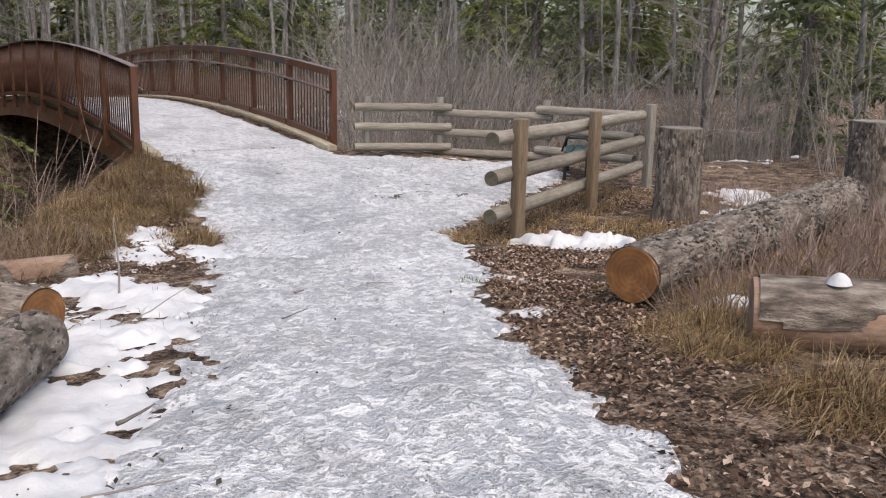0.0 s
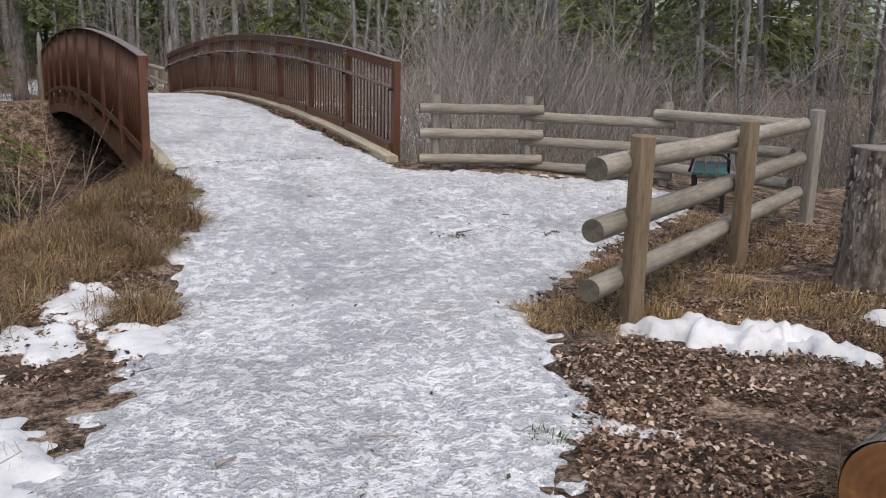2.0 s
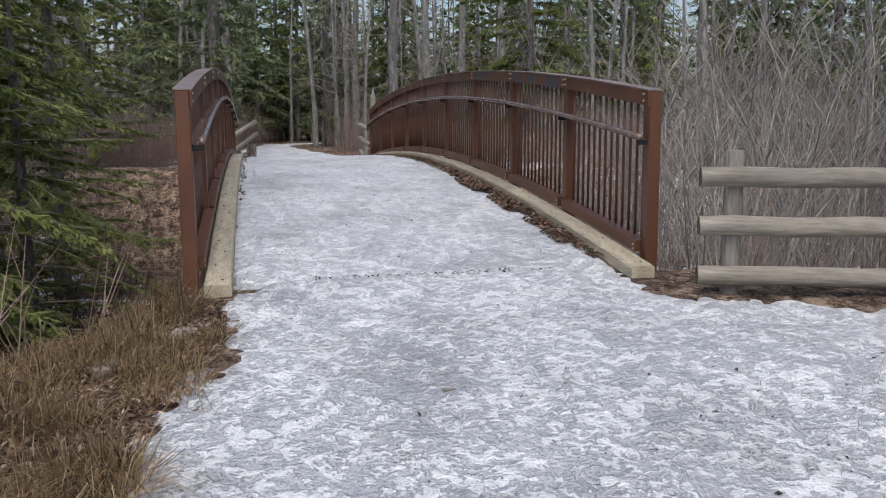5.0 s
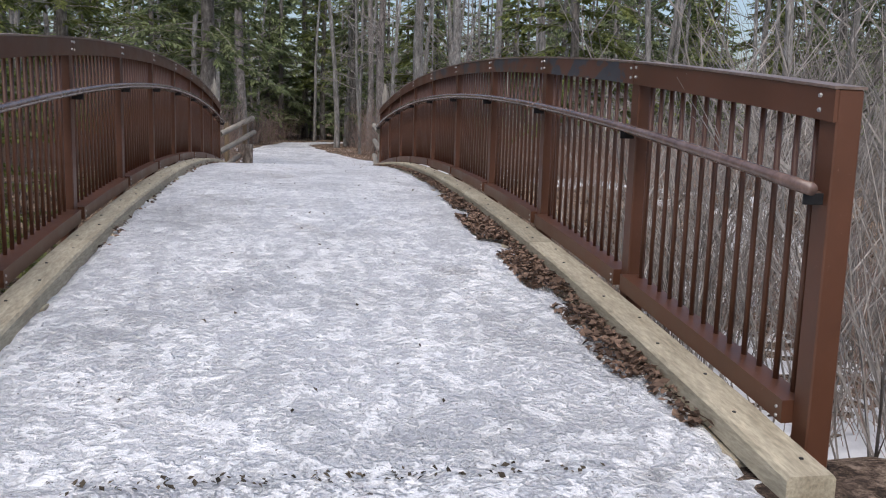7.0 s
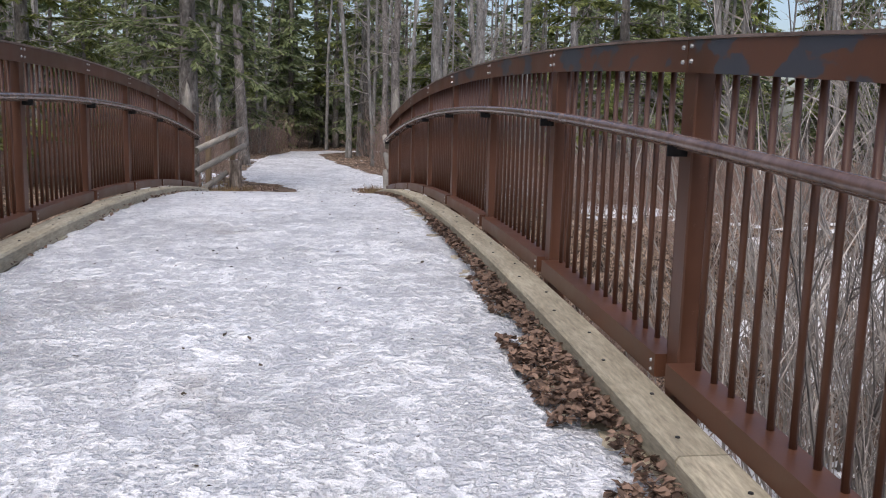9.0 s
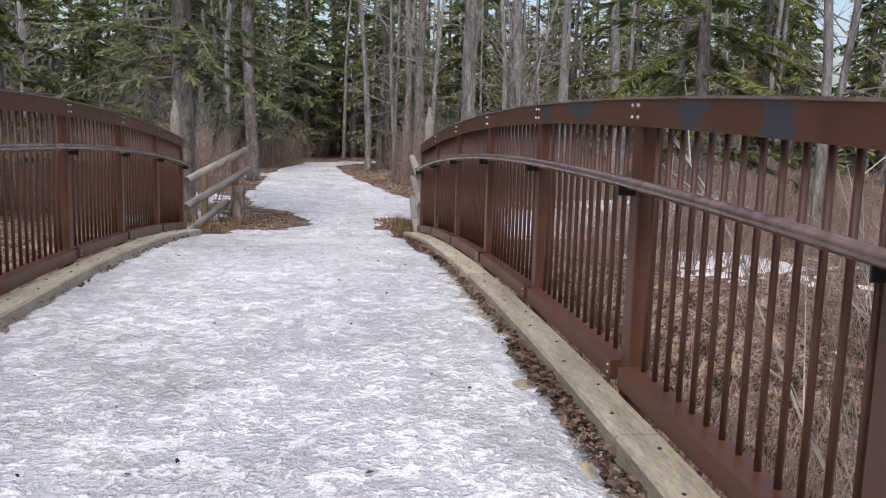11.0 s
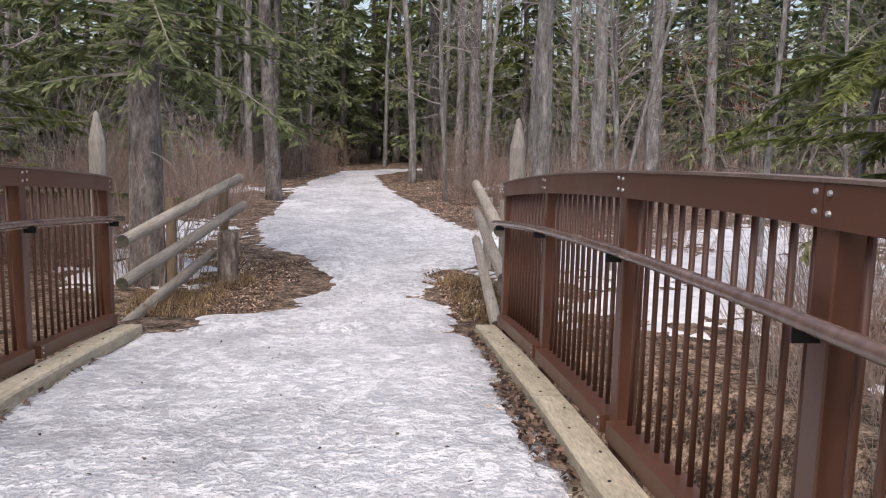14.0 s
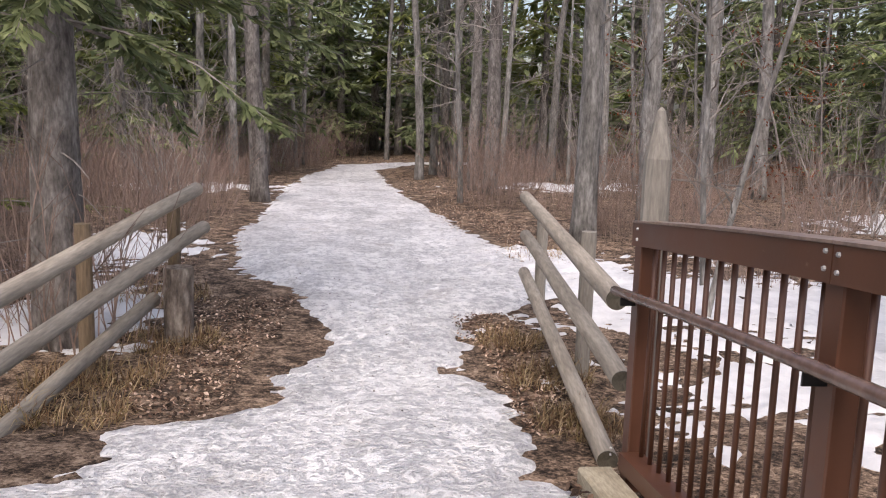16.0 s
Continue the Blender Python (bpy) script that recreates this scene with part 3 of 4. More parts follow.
# ---- fences ----
def fence_log(a, b, r, root, seed):
    a, b = Vector(a), Vector(b)
    n = 8
    d = (b - a).normalized()
    pts, rad = [], []
    for i in range(n + 1):
        p = a.lerp(b, i / n)
        p.z += 0.012 * noise.noise((i * 0.5, seed, 0))
        pts.append(p)
        rad.append(r * (1 + 0.05 * noise.noise((i * 0.9, seed, 4))))
    rad[0] *= 0.97
    # local z along the log, so the grain runs its length
    m = d.to_track_quat("Z", "Y").to_matrix().to_4x4()
    m.translation = a
    inv = m.inverted()
    g = Geo().tube([inv @ p for p in pts], rad, 16, cap=False, rough=0.03)
    log = part("rail_log", g, LOG, root, smooth=True)
    log.matrix_basis = m
    for f, q in ((0, pts[0]), (1, pts[-1])):
        e = Geo().tube([inv @ q - Vector((0, 0, 0.004 if f == 0 else -0.001)), inv @ q + Vector((0, 0, 0.001 if f == 0 else 0.004))], [rad[-f] * 0.985] * 2, 16)
        part("log_end", e, LOGEND, log, "dark weathered sawn log end")
    return log


def fence_post(x, y, top, r, root, material, square=True, bottom=-0.5):
    base = land(x, y) + bottom
    if square:
        g = Geo().box((-r, -r, 0), (r, r, top - base), 0.012)
    else:
        n = 6
        g = Geo().tube([(0.004 * noise.noise((i, x, 0)), 0, (top - base) * i / n) for i in range(n + 1)], [r] * (n + 1), 12)
    p = part("post", g, material, root, smooth=False)
    p.location = (x, y, base)
    return p


def near_fence():
    root = thing("log_fence", "weathered three-rail log fence beside the path", "fence", "log fences")
    posts = [(0.21, -7.1), (2.27, -6.11), (4.76, -4.81)]
    d = (Vector((*posts[2], 0)) - Vector((*posts[0], 0))).normalized()
    nrm = Vector((-d.y, d.x, 0))
    for i, (x, y) in enumerate(posts):
        fence_post(x, y, 0.94, 0.062, root, POST if i == 0 else (GREYPOST if i == 2 else POST))
    for i, z in enumerate((0.74, 0.35, -0.04)):
        a = Vector((*posts[0], z)) - d * 0.42 + nrm * 0.125
        b = Vector((*posts[2], z + 0.03)) - d * 0.06 + nrm * 0.125
        fence_log(a, b, 0.079, root, i * 3.1)
    return root


def far_fence():
    root = thing("log_fence", "weathered three-rail log fence turning along the bank", "fence", "log fences")
    pts = [(1.78, -0.78), (3.27, -1.34), (4.42, -2.75), (4.73, -4.64)]
    for i, (x, y) in enumerate([(2.04, -0.77), (3.29, -1.2), (4.51, -2.68)]):
        fence_post(x, y, 0.91, 0.065, root, GREYPOST, square=False)
    for i in range(3):
        for j, z in enumerate((0.73, 0.39, 0.04)):
            a, b = Vector((*pts[i], z)), Vector((*pts[i + 1], z))
            d = (b - a).normalized()
            lift = -0.10 if i == 1 else 0.02 * (i == 2)
            off = Vector((0.12, 0.2, 0)) if i == 1 else Vector((0, 0, 0))
            fence_log(a - d * (0.16 if i else 0.0) + Vector((0, 0, lift)) + off * 0.4, b + d * (0.14 if i < 2 else -0.08) + Vector((0, 0, lift)) + off * 0.4, 0.07, root, i * 5 + j)
    return root


def exit_fence(pts, posts, zs, label):
    root = thing("log_fence", label, "fence", "log fences")
    for x, y, top, mt in posts:
        fence_post(x, y, top, 0.06, root, mt, square=False)
    for j, ((za, zb), (a, b)) in enumerate(zip(zs, pts)):
        fence_log((*a, za), (*b, zb), 0.062, root, j * 2.7 + 9)
    return root


def pointed_post(x, y, top, label):
    base = land(x, y) - 0.4
    h = top - base
    g = Geo().tube([(0, 0, 0), (0, 0, h - 0.26), (0, 0, h - 0.02), (0, 0, h)], [0.072, 0.07, 0.022, 0.004], 10)
    p = tagged(part("pointed_post", g, GREYPOST), label, "post", "pointed posts")
    p.location = (x, y, base)
    return p


near_fence()
far_fence()
exit_fence([((-1.72, 16.75), (-1.17, 20.1)), ((-1.74, 16.75), (-1.13, 20.2)), ((-1.76, 16.75), (-1.48, 19.7))], [(-1.71, 18.6, 0.95, POST), (-1.36, 20.0, 1.02, POST)], [(0.72, 1.07), (0.32, 0.71), (-0.1, 0.13)], "grey three-rail log fence leading off the bridge end")
exit_fence([((1.75, 16.55), (2.06, 21.1)), ((1.80, 16.52), (2.08, 21.1)), ((1.74, 16.5), (2.08, 21.1))], [(2.09, 18.5, 0.97, GREYPOST), (2.22, 20.9, 0.78, GREYPOST)], [(0.88, 0.96), (0.43, 0.55), (-0.02, 0.14)], "grey three-rail log fence leading off the bridge end")
pointed_post(1.86, 16.36, 1.915, "grey pointed wooden post at bridge end")
pointed_post(-1.79, 16.34, 1.905, "grey pointed wooden post at bridge end")


# ---- stumps and felled logs ----
def bark_plates(root, along, count, seed, low=0.0, skip=lambda z, w: False):
    """Curling plates of bark round an axis; along(z) gives centre and radius."""
    rnd = random.Random(seed)
    g = Geo()
    while count:
        count -= 1
        f, w = rnd.random(), rnd.uniform(0, 6.283)
        if skip(f, w):
            continue
        c, r = along(f)
        out = Vector((math.cos(w), math.sin(w), 0))
        side = Vector((-math.sin(w), math.cos(w), 0))
        ax = Vector((0, 0, 1))
        sz, sw = rnd.uniform(0.012, 0.05), rnd.uniform(0.006, 0.018)
        p = c + out * (r + rnd.uniform(0.002, 0.012))
        tilt = rnd.uniform(-0.35, 0.35)
        k = len(g.v)
        ring = [p + ax * (sz * u * rnd.uniform(0.8, 1.2)) + side * (sw * q * rnd.uniform(0.8, 1.2)) + out * (tilt * sz * u - 0.25 * sw * abs(q)) for u, q in ((-1, -0.4), (-0.8, 0.7), (0.2, 1), (1, 0.4), (0.8, -0.7), (-0.1, -1))]
        g.v += ring + [p + ax * 0 + out * 0.002] + [q - out * 0.016 for q in ring]
        g.f += [(k + i, k + (i + 1) % 6, k + 6) for i in range(6)] + [(k + i, k + 7 + i, k + 7 + (i + 1) % 6, k + (i + 1) % 6) for i in range(6)]
    tagged(part("bark_plates", g, FLAKE, root, "loose grey bark plates"), kind="stuff")


def stump(x, y, r, top, label, topmat, flare=1.2):
    root = thing("tree_stump", label, "stump", "tree stumps")
    base = land(x, y) - 0.15
    h = top - base
    n = 9
    g = Geo().tube([(0, 0, h * i / n) for i in range(n + 1)], [r * (1 + (flare - 1) * max(0, 1 - i / 4) ** 2) for i in range(n + 1)], 40, cap=False, rough=0.10)
    root.location = (x, y, base)
    part("bark", g, BARKLOG, root, smooth=True)
    g = Geo().tube([(0, 0, h - 0.03), (0, 0, h + 0.012)], [r * 0.99, r * 0.96], 40, rough=0.10)
    part("sawn_top", g, topmat, root, "grey sawn stump top")
    if r > 0.2:
        bark_plates(root, lambda f: (Vector((0, 0, (h - 0.06) * f)), r * (1 + (flare - 1) * max(0, 1 - f * 9 / 4) ** 2)), 800, int(x * 10))
    return root


stump(2.72, -7.11, 0.263, 0.78, "tall grey-brown barked tree stump with sawn top", STUMP_TOP)
stump(5.29, -8.14, 0.345, 0.87, "tall grey-brown barked tree stump with sawn top", STUMP_TOP)


def felled_log(a, b, r0, r1, label, cut_a=True, bark=BARKLOG, strip=0.0, cutmat=CUT, lift=0.0, plates=0, bare=0.0, peeled=False):
    root = thing("felled_log", label, "log", "felled logs")
    a, b = Vector(a), Vector(b)
    d = b - a
    L = d.length
    m = d.to_track_quat("Z", "Y").to_matrix().to_4x4()
    m.translation = a
    root.matrix_basis = m
    n = int(L / 0.12)
    up = m.to_3x3().inverted() @ Vector((0, 0, lift))
    g = Geo().tube([(up.x + 0.02 * noise.noise((i * 0.2, a.x, 0)), up.y + 0.02 * noise.noise((i * 0.2, 5, a.y)), strip + (L - strip) * i / n) for i in range(n + 1)], [(r0 + (r1 - r0) * i / n) * (1.045 + 0.03 * noise.noise((i * 0.4, a.x, 3))) for i in range(n + 1)], 36, cap=False, rough=0.07)
    if peeled:
        # bark is left along the upper side alone, with a torn edge
        top = m.to_3x3().inverted() @ Vector((0, 0, 1))
        keep = lambda c: Vector((c.x, c.y, 0)).normalized().dot(top) > 0.05 + 0.45 * noise.noise((c.z * 3.0, c.x * 2, 2.0))
        g.f = [f for f in g.f if keep(sum((g.v[k] for k in f), Vector()) / 4)]
    part("bark", g, bark, root, smooth=True)
    core = Geo().tube([(0, 0, 0.012), (0, 0, L - 0.012)], [r0 * 1.0, r1 * 1.0], 36, rough=0.03)
    part("stripped_wood", core, SAPWOOD, root, "pale stripped wood")
    if plates:
        bark_plates(root, lambda f: (up + Vector((0, 0, bare + (L - bare - 0.05) * f)), (r0 + (r1 - r0) * f) * 1.04), plates, int(L * 100))
    if cut_a:
        e = Geo().tube([(0, 0, 0.0), (0, 0, 0.02)], [r0 * 0.99, r0 * 1.0], 36, rough=0.03)
        part("sawn_end", e, cutmat, root, "orange-brown fresh sawn end")
    return root


felled_log((-1.13, -9.94, 0.045), (3.76, -8.66, 0.06), 0.200, 0.248, "felled spruce log with orange sawn end lying in grass", strip=0.02, plates=3600, bare=0.1)
felled_log((-1.42, -11.12, 0.12), (0.0, -12.85, 0.18), 0.2, 0.215, "felled log with peeling bark and bare wood", strip=0.03, lift=0.012, cutmat=SAPWOOD, plates=0, peeled=True)
felled_log((-4.81, -8.89, -0.10), (-6.19, -11.78, 0.23), 0.172, 0.168, "felled log with rough brown bark beside snow", cut_a=True, cutmat=BARKLOG, plates=1100, bare=0.05)
felled_log((-4.66, -8.35, -0.13), (-6.2, -6.3, -0.12), 0.185, 0.18, "felled log with orange sawn end beside path", plates=700, bare=0.05)
felled_log((-4.05, -6.20, -0.32), (-6.60, -7.00, -0.18), 0.121, 0.140, "old brown log in dead grass")
cap = Geo()
for i in range(5):
    for j in range(12):
        w = 6.283 * j / 12
        q = 0.11 * i / 4 * (1 + 0.3 * noise.noise((math.cos(w) * 2, math.sin(w) * 2, 1)))
        cap.v.append((q * math.cos(w) * 1.2, q * math.sin(w), 0.06 * (1 - (i / 4) ** 2) - 0.012 * (i == 4)))
for i in range(4):
    for j in range(12):
        cap.f.append((i * 12 + j, i * 12 + (j + 1) % 12, i * 12 + 12 + (j + 1) % 12, i * 12 + 12 + j))
snow_cap = tagged(part("snow_clump", cap, SNOW, smooth=True), "small white snow clump on felled log", "snow")
snow_cap.location = (-1.2, -11.5, 0.345)
snow_cap.scale = (0.55, 0.55, 0.9)

stump(-1.27, 19.75, 0.13, 0.40, "old grey-brown split stump beside fence", BARKLOG, 1.05)
board = tagged(part("edge_board", Geo().box((-0.55, -0.07, -0.06), (0.55, 0.07, 0.04), 0.01), LOG), "weathered edge board beside the path", "board")
board.matrix_basis = pose(-1.83, -1.29, land(-1.83, -1.29) + 0.0, 0, 0, 62)


# ---- bench behind the fence ----
def bench(m):
    root = thing("bench", "small teal painted bench with dark iron legs", "bench")
    for i in range(3):
        part("seat_plank", Geo().box((-0.6, -0.2 + i * 0.14, 0.42), (0.6, -0.08 + i * 0.14, 0.46), 0.006), TEAL, root)
    for x in (-0.48, 0.48):
        for y in (-0.16, 0.18):
            part("leg", Geo().box((x - 0.025, y - 0.025, -0.1), (x + 0.025, y + 0.025, 0.42), 0.004), IRON, root)
        part("armrest", Geo().tube([(x, -0.2, 0.44), (x, -0.2, 0.6), (x, -0.12, 0.66), (x, 0.18, 0.66), (x, 0.24, 0.44)], [0.02] * 5, 8), IRON, root, smooth=True)
    root.matrix_basis = m
    return root


bench(pose(4.29, -3.74, land(4.29, -3.74), 0, 0, 44))


# ---- trees and shrubs ----
def wander(rnd, p, d, length, steps, bend, droop=0.0):
    pts = [Vector(p)]
    d = Vector(d).normalized()
    for i in range(steps):
        d = (d + Vector((rnd.uniform(-bend, bend), rnd.uniform(-bend, bend), rnd.uniform(-bend, bend) - droop))).normalized()
        pts.append(pts[-1] + d * length / steps)
    return pts


def taper(r0, r1, n):
    return [r0 + (r1 - r0) * i / (n - 1) for i in range(n)]


def bare_tree(seed, height, r, label, material=GREYBARK, clear=2.0, limbs=26, lean=0.03, reach=1.6, sides=12):
    rnd = random.Random(seed)
    root = thing("bare_tree", label, "tree", "leafless trees")
    trunk = wander(rnd, (0, 0, -0.3), (rnd.uniform(-lean, lean), rnd.uniform(-lean, lean), 1), height, 16, 0.035)
    rr = [r * (1.25 if i == 0 else 1.08 if i == 1 else 1) * (1 - 0.55 * i / 16) for i in range(17)]
    part("trunk", Geo().tube(trunk, rr, sides, rough=0.10), material, root, smooth=True)
    g = Geo()
    for i in range(limbs):
        h = rnd.uniform(clear, height * 0.97)
        k = min(15, int((h + 0.3) / height * 16))
        p = trunk[k].lerp(trunk[k + 1], rnd.random())
        w = rnd.uniform(0, 2 * math.pi)
        L = reach * rnd.uniform(0.5, 1.2) * (1 - 0.4 * h / height)
        d = (math.cos(w), math.sin(w), rnd.uniform(0.0, 1.1))
        br = wander(rnd, p, d, L, 5, 0.22)
        b0 = min(r * 0.3, 0.005 + 0.012 * L)
        g.tube(br, taper(b0, 0.004, 6), 3, cap=False)
        for _ in range(int(3 + 3.2 * L)):
            j = rnd.randint(1, 4)
            dd = (br[j + 1] - br[j]).normalized() + Vector((rnd.uniform(-1, 1), rnd.uniform(-1, 1), rnd.uniform(-0.5, 0.8)))
            tw = wander(rnd, br[j].lerp(br[j + 1], rnd.random()), dd, L * rnd.uniform(0.2, 0.5), 2, 0.3)
            g.tube(tw, taper(b0 * 0.4, 0.003, 3), 3, cap=False)
    tagged(part("limbs", g, TWIG, root), kind="stuff")
    return root


def shrub(seed, height, stems, spread, label, material=TWIG, thick=0.012, twigs=5, flare=0.45):
    rnd = random.Random(seed)
    root = thing("bare_shrub", label, "shrub", "bare shrubs")
    g, fine = Geo(), Geo()
    for i in range(stems):
        w = rnd.uniform(0, 2 * math.pi)
        q = spread * math.sqrt(rnd.random())
        p = (q * math.cos(w), q * math.sin(w), -0.25)
        H = height * rnd.uniform(0.55, 1.1)
        out = rnd.uniform(0.0, flare)
        st = wander(rnd, p, (out * math.cos(w), out * math.sin(w), 1), H, 5, 0.18)
        r = thick * rnd.uniform(0.5, 1.3)
        g.tube(st, taper(r, 0.003, 6), 3, cap=False)
        for _ in range(twigs):
            j = rnd.randint(1, 4)
            dd = (st[j + 1] - st[j]).normalized() + Vector((rnd.uniform(-0.9, 0.9), rnd.uniform(-0.9, 0.9), rnd.uniform(-0.2, 0.5)))
            p = st[j].lerp(st[j + 1], rnd.random())
            fine.tube([p, p + dd.normalized() * H * rnd.uniform(0.12, 0.36)], [r * 0.45, 0.002], 3, cap=False)
    tagged(part("stems", g, material, root), kind="stuff")
    tagged(part("twigs", fine, material, root), kind="stuff")
    return root


def bough(g, wood, rnd, p, w, L, rise, droop, size=1.0, sprays=26, fans=3):
    """A spruce bough: a drooping stem with flat sprays of needles to both sides."""
    st = wander(rnd, p, (math.cos(w), math.sin(w), rise), L, 6, 0.07, droop)
    wood.tube(st[::2], taper(0.005 + 0.006 * L, 0.003, 4), 3, cap=False)
    for _ in range(int(sprays * (0.5 + L))):
        f = rnd.uniform(0.12, 1.0) ** 0.8
        j = min(5, int(f * 6))
        q = st[j].lerp(st[j + 1], f * 6 - j)
        along = (st[j + 1] - st[j]).normalized()
        side = along.cross(Vector((0, 0, 1))).normalized() * rnd.choice((-1, 1))
        d = (along * rnd.uniform(0.5, 1.1) + side * rnd.uniform(0.35, 1.0) + Vector((0, 0, rnd.uniform(-0.55, 0.12)))).normalized()
        s = size * rnd.uniform(0.12, 0.30) * (1.15 - 0.5 * f)
        for k in range(fans):
            dd = (d + Vector((rnd.uniform(-0.45, 0.45), rnd.uniform(-0.45, 0.45), rnd.uniform(-0.35, 0.2)))) * s
            n = Vector((rnd.uniform(-0.5, 0.5), rnd.uniform(-0.5, 0.5), 1)).cross(dd).normalized()
            g.blade(q + d * s * 0.35 * k, dd, n, s * 0.17)


def spruce(seed, height, r, low, reach, label, needles=NEEDLE, sprays=26, step=0.30):
    rnd = random.Random(seed)
    root = thing("spruce_tree", label, "tree", "spruces")
    trunk = wander(rnd, (0, 0, -0.3), (0, 0, 1), height, 12, 0.02)
    part("trunk", Geo().tube(trunk, [r * (1.2 if i == 0 else 1) * (1 - 0.7 * i / 12) for i in range(13)], 12, rough=0.12), BARK, root, smooth=True)
    g, wood = Geo(), Geo()
    h = low
    while h < height - 0.2:
        k = min(11, int((h + 0.3) / height * 12))
        c = trunk[k].lerp(trunk[k + 1], 0.5)
        n = rnd.randint(3, 5)
        w0 = rnd.uniform(0, 6.28)
        for i in range(n):
            L = reach * (1 - 0.75 * (h - low) / (height - low + 0.01)) * rnd.uniform(0.55, 1.1)
            bough(g, wood, rnd, (c.x, c.y, h + rnd.uniform(-0.12, 0.12)), w0 + 6.28 * i / n + rnd.uniform(-0.4, 0.4), max(0.4, L), rnd.uniform(-0.15, 0.25), rnd.uniform(0.02, 0.10), 0.72 if sprays > 20 else 1.75, int(sprays * 1.25) if sprays > 20 else int(sprays * 0.85), 3 if sprays > 20 else 2)
        h += step * rnd.uniform(0.8, 1.25)
    # dead lower twigs
    for i in range(int(low * 9)):
        hh = rnd.uniform(0.6, low + 0.4)
        w = rnd.uniform(0, 6.28)
        wood.tube(wander(rnd, (trunk[1].x, trunk[1].y, hh), (math.cos(w), math.sin(w), -0.1), rnd.uniform(0.3, 1.2), 4, 0.2, 0.05), taper(0.009, 0.003, 5), 3, cap=False)
    tagged(part("boughs", wood, TWIG, root), kind="stuff")
    tagged(part("needles", g, needles, root), kind="stuff")
    return root


def put(ob, x, y, turn, scale=1.0):
    c = copy_thing(ob, pose(x, y, land(x, y), 0, 0, turn))
    c.scale = (scale, scale, scale)
    return c


far_spruces = [spruce(30, 9.5, 0.15, 0.9, 2.3, "dark green spruce tree in the woods", sprays=12, step=0.36),
               spruce(31, 8.5, 0.13, 0.5, 2.0, "dark green spruce tree in the woods", sprays=12, step=0.36),
               spruce(32, 10.0, 0.17, 1.8, 2.5, "dark green spruce tree with bare lower trunk", sprays=12, step=0.38),
               spruce(33, 9.0, 0.15, 2.6, 2.2, "dark green spruce tree with bare lower trunk", NEEDLE_LIT, sprays=12, step=0.38)]
near_spruce = spruce(34, 9.0, 0.19, 0.9, 3.2, "spruce tree with drooping green boughs by the creek", NEEDLE_LIT, sprays=24)
poplars = [bare_tree(40, 10.0, 0.13, "tall grey leafless poplar tree", clear=2.6, limbs=14), bare_tree(41, 10.0, 0.10, "tall grey leafless poplar tree", clear=2.0, limbs=20),
           bare_tree(42, 9.0, 0.07, "slender grey leafless tree", clear=1.0, limbs=24, lean=0.06), bare_tree(43, 7.0, 0.045, "thin crooked leafless sapling", clear=0.6, limbs=40, lean=0.14, reach=1.2, sides=7)]
thicket = [shrub(50, 3.4, 34, 0.75, "grey leafless shrub thicket"), shrub(51, 4.0, 26, 0.6, "tall grey leafless shrub", thick=0.016), shrub(52, 2.4, 40, 0.8, "dense grey leafless brush", twigs=6), shrub(53, 4.6, 16, 0.5, "tall grey leafless alder shrub", thick=0.022, twigs=9)]
willows = [shrub(60, 1.5, 85, 0.85, "red-brown leafless willow brush", REDTWIG, 0.007, 4), shrub(61, 1.1, 85, 0.85, "low red-brown leafless brush", REDTWIG, 0.006, 4), shrub(62, 2.0, 60, 0.7, "red-brown leafless willow shrub", REDTWIG, 0.008, 5)]

first = {}


def set_down(ob, x, y, turn, scale):
    """The first use moves the original, later ones copy it."""
    if ob.name not in first:
        first[ob.name] = ob
        ob.matrix_basis = pose(x, y, land(x, y), 0, 0, turn) @ Matrix.Diagonal((scale, scale, scale, 1))
        return ob
    return put(ob, x, y, turn, scale)


def clear_of(x, y):
    """Open ground: the paths, the bridge and the built things."""
    if abs(x - XC) < 3.9 and -1 < y < 17:
        return False
    if inside(NEAR_PATH, x, y) > -1.2 or inside(FAR_PATH, x, y) > -0.9:
        return False
    if y < -1.5 and -9 < x < 5.6:
        return False
    return True


def scatter(kinds, count, x0, x1, y0, y1, s0, s1, gap, seed, rule=lambda x, y: True):
    rnd = random.Random(seed)
    placed, tries = [], 0
    while len(placed) < count and tries < count * 40:
        tries += 1
        x, y = rnd.uniform(x0, x1), rnd.uniform(y0, y1)
        if not clear_of(x, y) or not rule(x, y) or any((x - a) ** 2 + (y - b) ** 2 < gap * gap for a, b in placed):
            continue
        placed.append((x, y))
        set_down(rnd.choice(kinds), x, y, rnd.uniform(0, 360), rnd.uniform(s0, s1))


# single trees whose places are plain
def lone(x, y, r, seed, label, material=GREYBARK, clear=2.2, lean=0.02, limbs=24, h=10.0):
    t = bare_tree(seed, h, r, label, material, clear, limbs, lean, sides=18)
    t.location = (x, y, land(x, y))


lone(3.95, 26.0, 0.205, 70, "large grey furrowed poplar trunk beside path", clear=3.0)
lone(5.7, 28.0, 0.19, 71, "large grey poplar trunk with side limbs", clear=1.6)
lone(7.57, 30.1, 0.19, 72, "grey mossy poplar trunk", clear=2.4)
lone(2.5, 31.7, 0.065, 73, "thin crooked grey tree beside path", clear=2.4, lean=0.06, limbs=30)
lone(3.45, 33.6, 0.2, 74, "dark furrowed tree trunk beside path", BARK, 3.5)
lone(3.15, 34.6, 0.14, 75, "dark furrowed tree trunk beside path", BARK, 3.5)
lone(-1.95, 31.0, 0.2, 76, "grey-brown spruce trunk beside path", BARK, 3.5)
